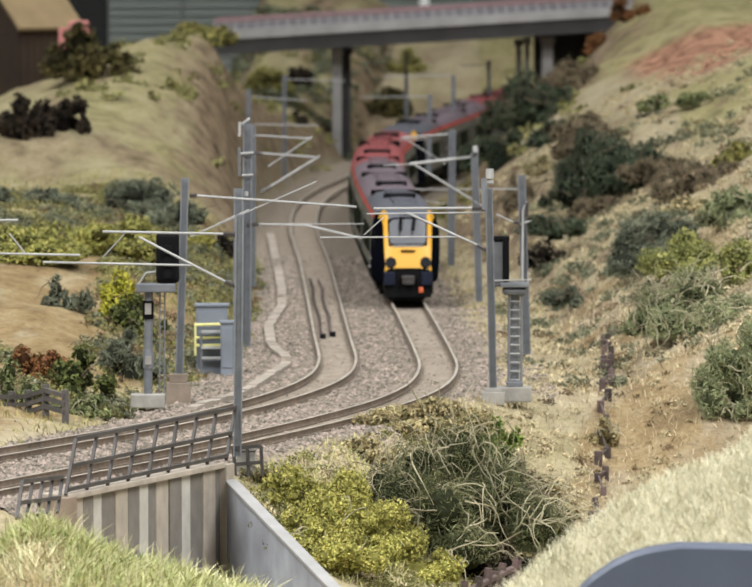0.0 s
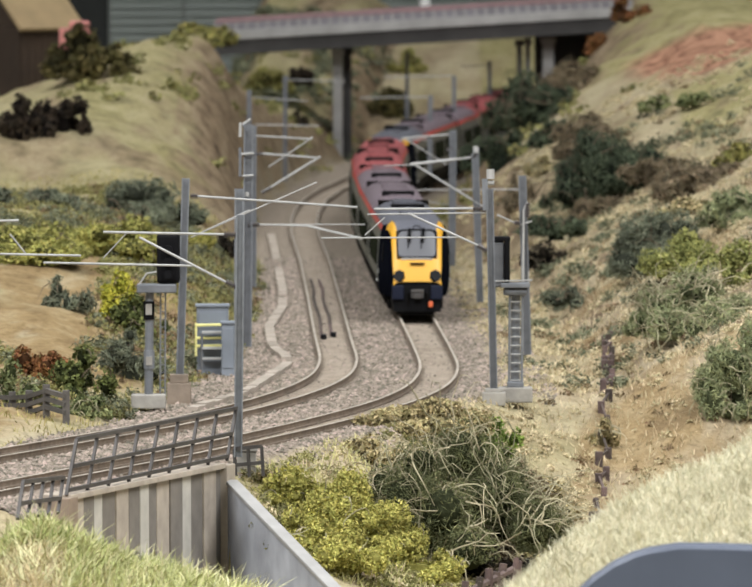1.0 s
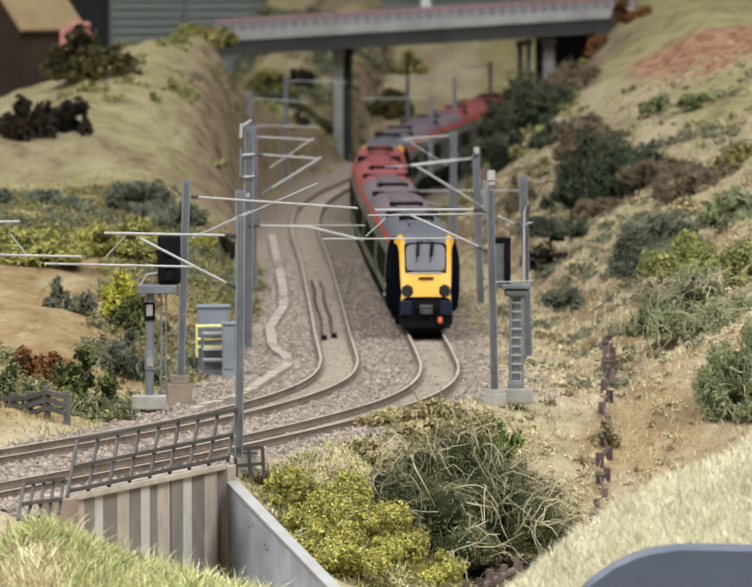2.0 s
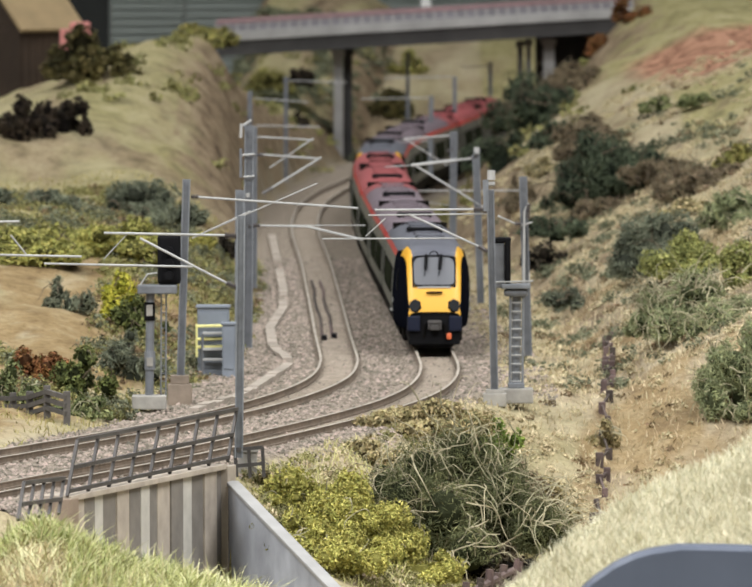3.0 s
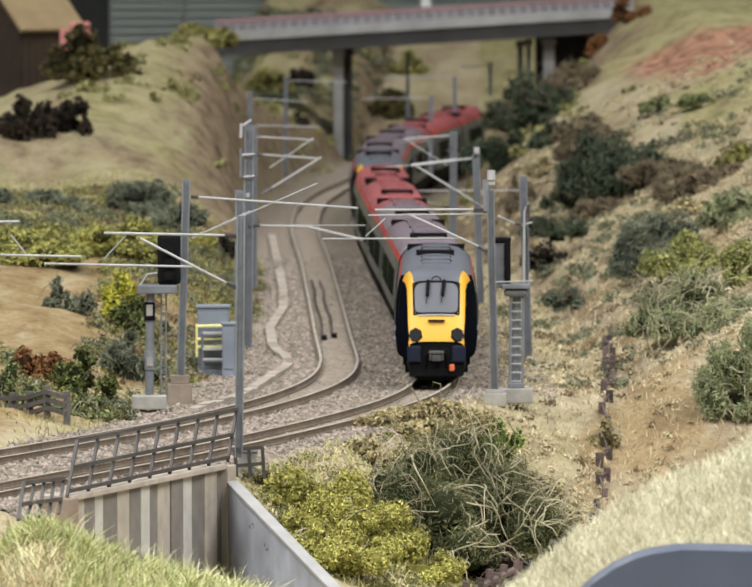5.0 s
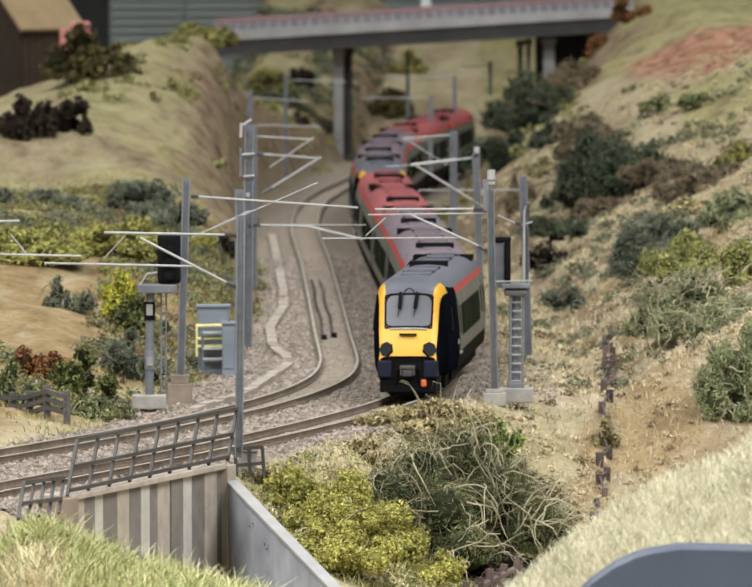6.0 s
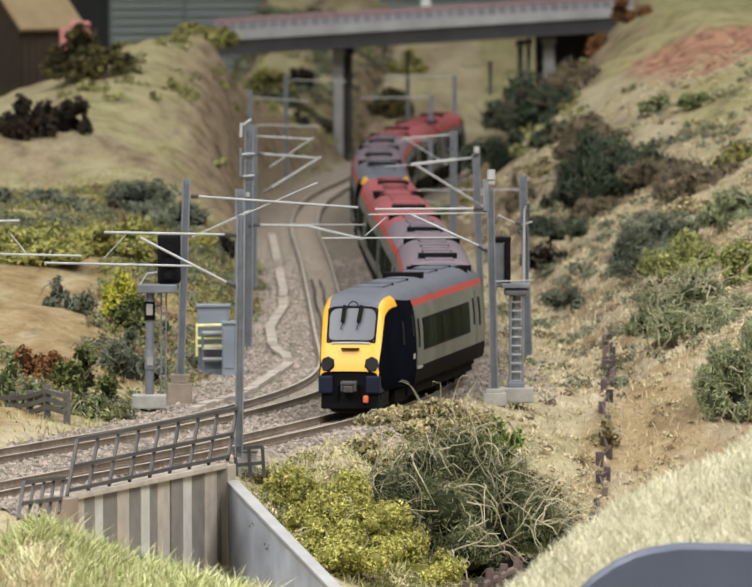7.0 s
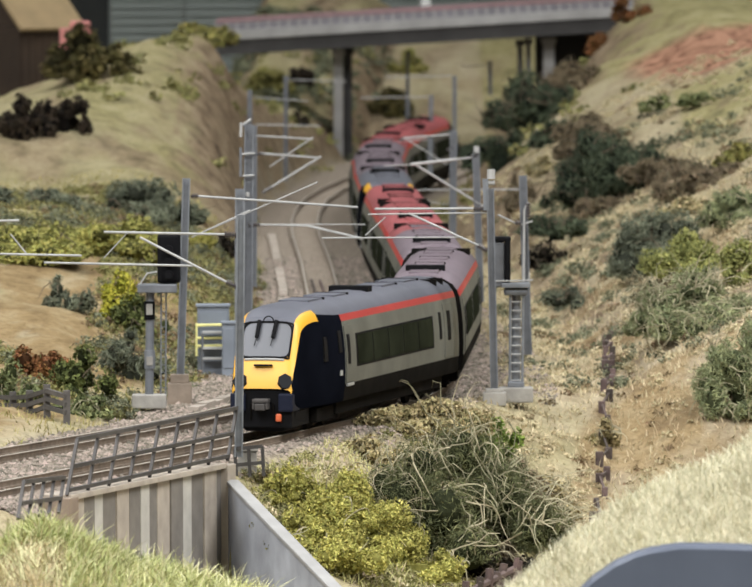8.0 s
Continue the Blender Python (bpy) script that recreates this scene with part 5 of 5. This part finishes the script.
bush(101.7, 5277, 58, 27.0, 34.0, "darkgreen")
bush(76, 5038, 40, 20.0, 25.0, "darkgreen")
bush(162.9, 4193, 51.3, 20.944, 17.4, "brownbush")
bush(187.5, 4214, 66.7, 12.656, 15, "olive")
bush(164.3, 4695, 82.7, 11.648, 9.5, "fresh2")
bush(186.6, 4625, 88.3, 13.888, 8.8, "fresh2")
bush(184.6, 6760, 86.7, 16.8, 24.1, "rust")
bush(191, 6070, 114.7, 13.0, 25.2, "rust")
bush(166, 6050, ground(166, 6050) - 1, 10, 14, "rust")
bush(132, 5380, 78, 20.0, 20.0, "brownbush")
bush(82.3, 4631, 27.4, 9.184, 24.7, "brownbush")
bush(92.9, 3304, -18.6, 6.608, 11.8, "straw")
bush(67.8, 3144, -35.9, 11.536, 14.9, "straw")
bush(44.6, 6558, -2.9, 19.6, 31.1, "dark")
bush(-183.6, 5244, 92, 27.888, 34.2, "darkolive")
bush(-188.4, 4843, 67.5, 16.912, 25.9, "darkbrown")
bush(-213.2, 4819, 65.4, 16.8, 22.9, "darkbrown")
bush(-121, 4281, 34.9, 24.192, 24.1, "slate")
bush(-167.2, 4198, 47, 12.544, 14.9, "slate")
bush(-192.1, 4143, 47.9, 8.288, 13.5, "slate")
bush(-161.9, 3753, 38, 24.976, 13.4, "hedge")
bush(-124.2, 3901, 32.5, 22.064, 19.7, "hedge")
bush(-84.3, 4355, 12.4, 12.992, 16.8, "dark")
bush(-115.4, 3586, 18.6, 13.104, 23.4, "yellow")
bush(-136.3, 3576, 24.5, 9.52, 15.9, "slate")
bush(-139.5, 3301, 9.0, 14.0, 20, "rust")
bush(-147.4, 3232, 4.3, 9.184, 17.3, "fresh2")
bush(-121, 3272, 4.6, 13.104, 21.4, "darkolive2")
bush(-102.6, 3406, 3.5, 14.672, 22.2, "slate")
bush(-103.1, 3565, 13.3, 12.992, 21.2, "darkolive2")
bush(-117, 3226, -1.3, 11, 11, "fresh2")
bush(-75.4, 3555, -3.6, 11.2, 7.2, "fresh2")
bush(-128.6, 4196, 34, 8.0, 6, "brownbush")
bush(-119, 5650, ground(-119, 5650) - 2, 22, 15, "olive")
bush(-96.5, 4208, 23.9, 11.2, 15, "moss")
bush(-63.5, 6682, 49.8, 11.984, 27, "darkbrown")
bush(-62, 6321, 31.9, 7.168, 8.3, "dark")
bush(10, 6782, 26.4, 20.272, 24.2, "darkolive")
bush(26.8, 6936, 59.4, 13.888, 16.5, "olive")
bush(-88.7, 6640, 46.1, 17.696, 23.6, "olive")
bush(15.8, 3194, -5.3, 23.408, 13.3, "straw")
bush(55, 3108, -34.9, 13.44, 22.1, "brownbush")
bush(34.2, 2990, -41.9, 14.896, 16, "brownbush")
bush(-5, 3099, -10.1, 12.32, 11, "straw")
bush(-142.6, 3897, 37.3, 28.448, 16.2, "hedge")
bush(-172.2, 3784, 42.2, 20.16, 11.2, "hedge")
bush(172.3, 3898, 48, 15.568, 18.5, "briar2")
bush(125.3, 4642, 57.2, 18.48, 22, "brownbush")
bush(127, 4800, ground(127, 4800) - 2, 20, 17, "brownbush")
bush(111, 4900, ground(111, 4900) - 2, 15, 16, "darkgreen")
bush(178, 4200, ground(178, 4200) - 2, 20, 12, "brownbush")
bush(160, 4050, ground(160, 4050) - 2, 15, 11, "straw")
bush(100, 4700, ground(100, 4700) - 2, 12, 12, "straw")


# ---- loose stones of the ballast, grass fibres ----
def stones(count, y0, y1):
    verts, faces = [], []
    rng = np.random.default_rng(3)
    n = 0
    while n < count:
        y = y0 + (y1 - y0) * rng.uniform() ** 1.5
        lt, rt = lerp(y, LEFT_TOE), lerp(y, RIGHT_TOE)
        x = rng.uniform(max(lt, -175), min(rt - 16, xa(y) + 36 if y < 3350 else 200))
        da = min(abs(off_a(x, y)), abs(x - xb(y)) * 0.96)
        if abs(da - 8.25) < 1.5:
            continue
        if da < 7.5 and rng.uniform() < 0.8:
            continue
        r = rng.uniform(0.4, 1.35) * (0.7 if da < 8 else 1)
        z = ground(x, y) + r * 0.25
        o = len(verts)
        a = rng.uniform(0, 6.28)
        for k in range(4):
            q = rng.uniform(0.7, 1.2) * r
            verts.append((x + math.cos(a + k * 1.571) * q, y + math.sin(a + k * 1.571) * q, z + rng.uniform(-0.2, 0.2) * r))
        verts.append((x + rng.uniform(-0.3, 0.3) * r, y, z + r * rng.uniform(0.5, 0.9)))
        for k in range(4):
            faces.append((o + k, o + (k + 1) % 4, o + 4))
        n += 1
    return tagged(raw("ballast_stones", verts, faces, STONE), "loose pale brown ballast stones", "ballast", kind="stuff")


stones(26000, 2760, 4700)


def grass(name, label, color, second, count, xr, yr, length, lean, ok=lambda x, y: True, seed=1, thick=0.22):
    rng = np.random.default_rng(seed)
    mat = material(name, color, 0.85, 0, 0.25, 60, second=second, island=0.28, spec=0.15)
    verts, faces, n, tries = [], [], 0, 0
    while n < count and tries < count * 4:
        tries += 1
        x, y = rng.uniform(*xr), rng.uniform(*yr)
        if not ok(x, y):
            continue
        z = ground(x, y) - 0.4
        l = length * rng.uniform(0.5, 1.35)
        d = rng.normal(size=3) * lean + np.array([0, 0, 1.0])
        d /= np.linalg.norm(d)
        w = thick * rng.uniform(0.7, 1.5)
        a = rng.uniform(-0.9, 0.9)
        s = (math.cos(a) * w, math.sin(a) * w)
        o = len(verts)
        mx, my, mz = x + d[0] * l * 0.55, y + d[1] * l * 0.55, z + d[2] * l * 0.55
        verts += [(x - s[0], y - s[1], z), (x + s[0], y + s[1], z), (mx + s[0] * 0.7, my + s[1] * 0.7, mz), (mx - s[0] * 0.7, my - s[1] * 0.7, mz),
                  (x + d[0] * l * 1.15, y + d[1] * l * 1.15, z + d[2] * l * 0.85)]
        faces += [(o, o + 1, o + 2, o + 3), (o + 3, o + 2, o + 4)]
        n += 1
    return tagged(raw(name, verts, faces, mat), label, "grass", kind="stuff")


def scrub(name, label, mat, count, xr, yr, size, flake, ok, seed):
    """Low ragged undergrowth in small clumps, thicker in patches."""
    rng = np.random.default_rng(seed)
    pos, nrm, n, tries = [], [], 0, 0
    while n < count and tries < count * 12:
        tries += 1
        x, y = rng.uniform(*xr), rng.uniform(*yr)
        if not ok(x, y) or noise.noise((x * 0.035, y * 0.013, seed * 3.7)) < rng.uniform(-0.45, 0.25):
            continue
        z = ground(x, y)
        r = size * rng.uniform(0.4, 1.3)
        m = int(min(110, 4 + r * r / (flake * flake) * 1.6))
        u = rng.normal(size=(m, 3))
        u /= np.linalg.norm(u, axis=1)[:, None]
        u[:, 2] = np.abs(u[:, 2])
        pos.append(u * rng.uniform(0.3, 1.1, m)[:, None] * np.array([r, r, r * 0.75]) + np.array([x, y, z - 0.3]))
        nrm.append(u)
        n += 1
    ob = flakes(np.concatenate(pos), np.concatenate(nrm), flake, name, mat, None)
    return tagged(ob, label, "undergrowth", kind="stuff")


def off_tracks(x, y):
    # bare golden slope beside the line
    if x < -128 and 3380 < y < 3900:
        return False
    return not (lerp(y, LEFT_TOE) + 4 < x < lerp(y, RIGHT_TOE) - 18 and off_a(x, y) < 27)


grass("straw_grass", "pale straw-coloured static grass on the near bank", (0.58, 0.56, 0.41), (0.48, 0.45, 0.315), 70000, (20, 150), (2290, 2520), 5.2, 0.8, seed=2, thick=0.11)
grass("lime_grass", "tufted yellow-green grass on the near bank", (0.50, 0.50, 0.25), (0.30, 0.34, 0.12), 22000, (-128, -30), (2560, 2668), 7.0, 2.8, lambda x, y: x > -100 or y > 2605, seed=3, thick=0.18)
grass("pale_strands", "long pale grass strands lying on the near bank", (0.60, 0.57, 0.36), (0.44, 0.43, 0.22), 3500, (-128, -35), (2560, 2660), 11.0, 3.0, seed=12, thick=0.2)
grass("dry_grass", "dry pale grass on the near bank", (0.55, 0.47, 0.28), (0.36, 0.29, 0.15), 9000, (-190, -70), (2480, 2625), 5.5, 0.8, seed=4, thick=0.16)
grass("slope_grass", "short dry grass fibres on the slopes", (0.50, 0.43, 0.28), (0.34, 0.27, 0.16), 26000, (-40, 230), (2880, 4500), 4.0, 0.7, off_tracks, 5)
grass("bank_grass", "short olive grass fibres on the banks", (0.36, 0.32, 0.13), (0.21, 0.18, 0.07), 14000, (-230, -60), (3050, 4700), 3.6, 0.7, off_tracks, 6)

SCRUB_A = leafmat("scrub_olive", (0.25, 0.24, 0.09), (0.12, 0.115, 0.05))
SCRUB_B = leafmat("scrub_grey", (0.17, 0.18, 0.11), (0.08, 0.085, 0.055))
SCRUB_C = leafmat("scrub_brown", (0.22, 0.16, 0.09), (0.10, 0.07, 0.04))
SCRUB_D = leafmat("scrub_straw", (0.52, 0.46, 0.29), (0.36, 0.30, 0.18))
scrub("undergrowth", "olive undergrowth on the banks", SCRUB_A, 900, (-230, -62), (3230, 4600), 5.5, 0.85, off_tracks, 21)
scrub("undergrowth", "grey-green undergrowth on the banks", SCRUB_B, 700, (-230, -62), (3230, 4500), 6, 0.85, off_tracks, 22)
scrub("undergrowth", "brown undergrowth on the banks", SCRUB_C, 700, (-230, -62), (3230, 4600), 4.5, 0.8, off_tracks, 23)
scrub("undergrowth", "grey-green undergrowth on the cutting slope", SCRUB_B, 420, (60, 240), (3400, 4700), 6, 0.9, off_tracks, 24)
scrub("undergrowth", "brown undergrowth on the cutting slope", SCRUB_C, 450, (60, 240), (2950, 4900), 4, 0.75, off_tracks, 25)
scrub("undergrowth", "straw undergrowth on the cutting slope", SCRUB_D, 1500, (40, 240), (2900, 5000), 3.8, 0.75, off_tracks, 26)
scrub("undergrowth", "straw and moss on the embankment", SCRUB_D, 500, (-50, 90), (2900, 3300), 3.4, 0.65, off_tracks, 27)
scrub("undergrowth", "olive moss on the embankment", SCRUB_A, 800, (-50, 70), (2880, 3200), 3.6, 0.65, off_tracks, 28)
scrub("undergrowth", "olive scrub on the far hills", SCRUB_A, 280, (-200, 160), (5000, 7000), 8, 2.2, off_tracks, 30)
grass("moss_fibres", "pale fibres among the moss on the embankment", (0.50, 0.48, 0.22), (0.33, 0.31, 0.12), 5000, (-48, 60), (2880, 3130), 5.5, 0.9, off_tracks, 8, 0.17)
scrub("undergrowth", "dark scrub below the far bridge", SCRUB_B, 350, (-140, 140), (6480, 7000), 8, 2.2, off_tracks, 31)


motions()
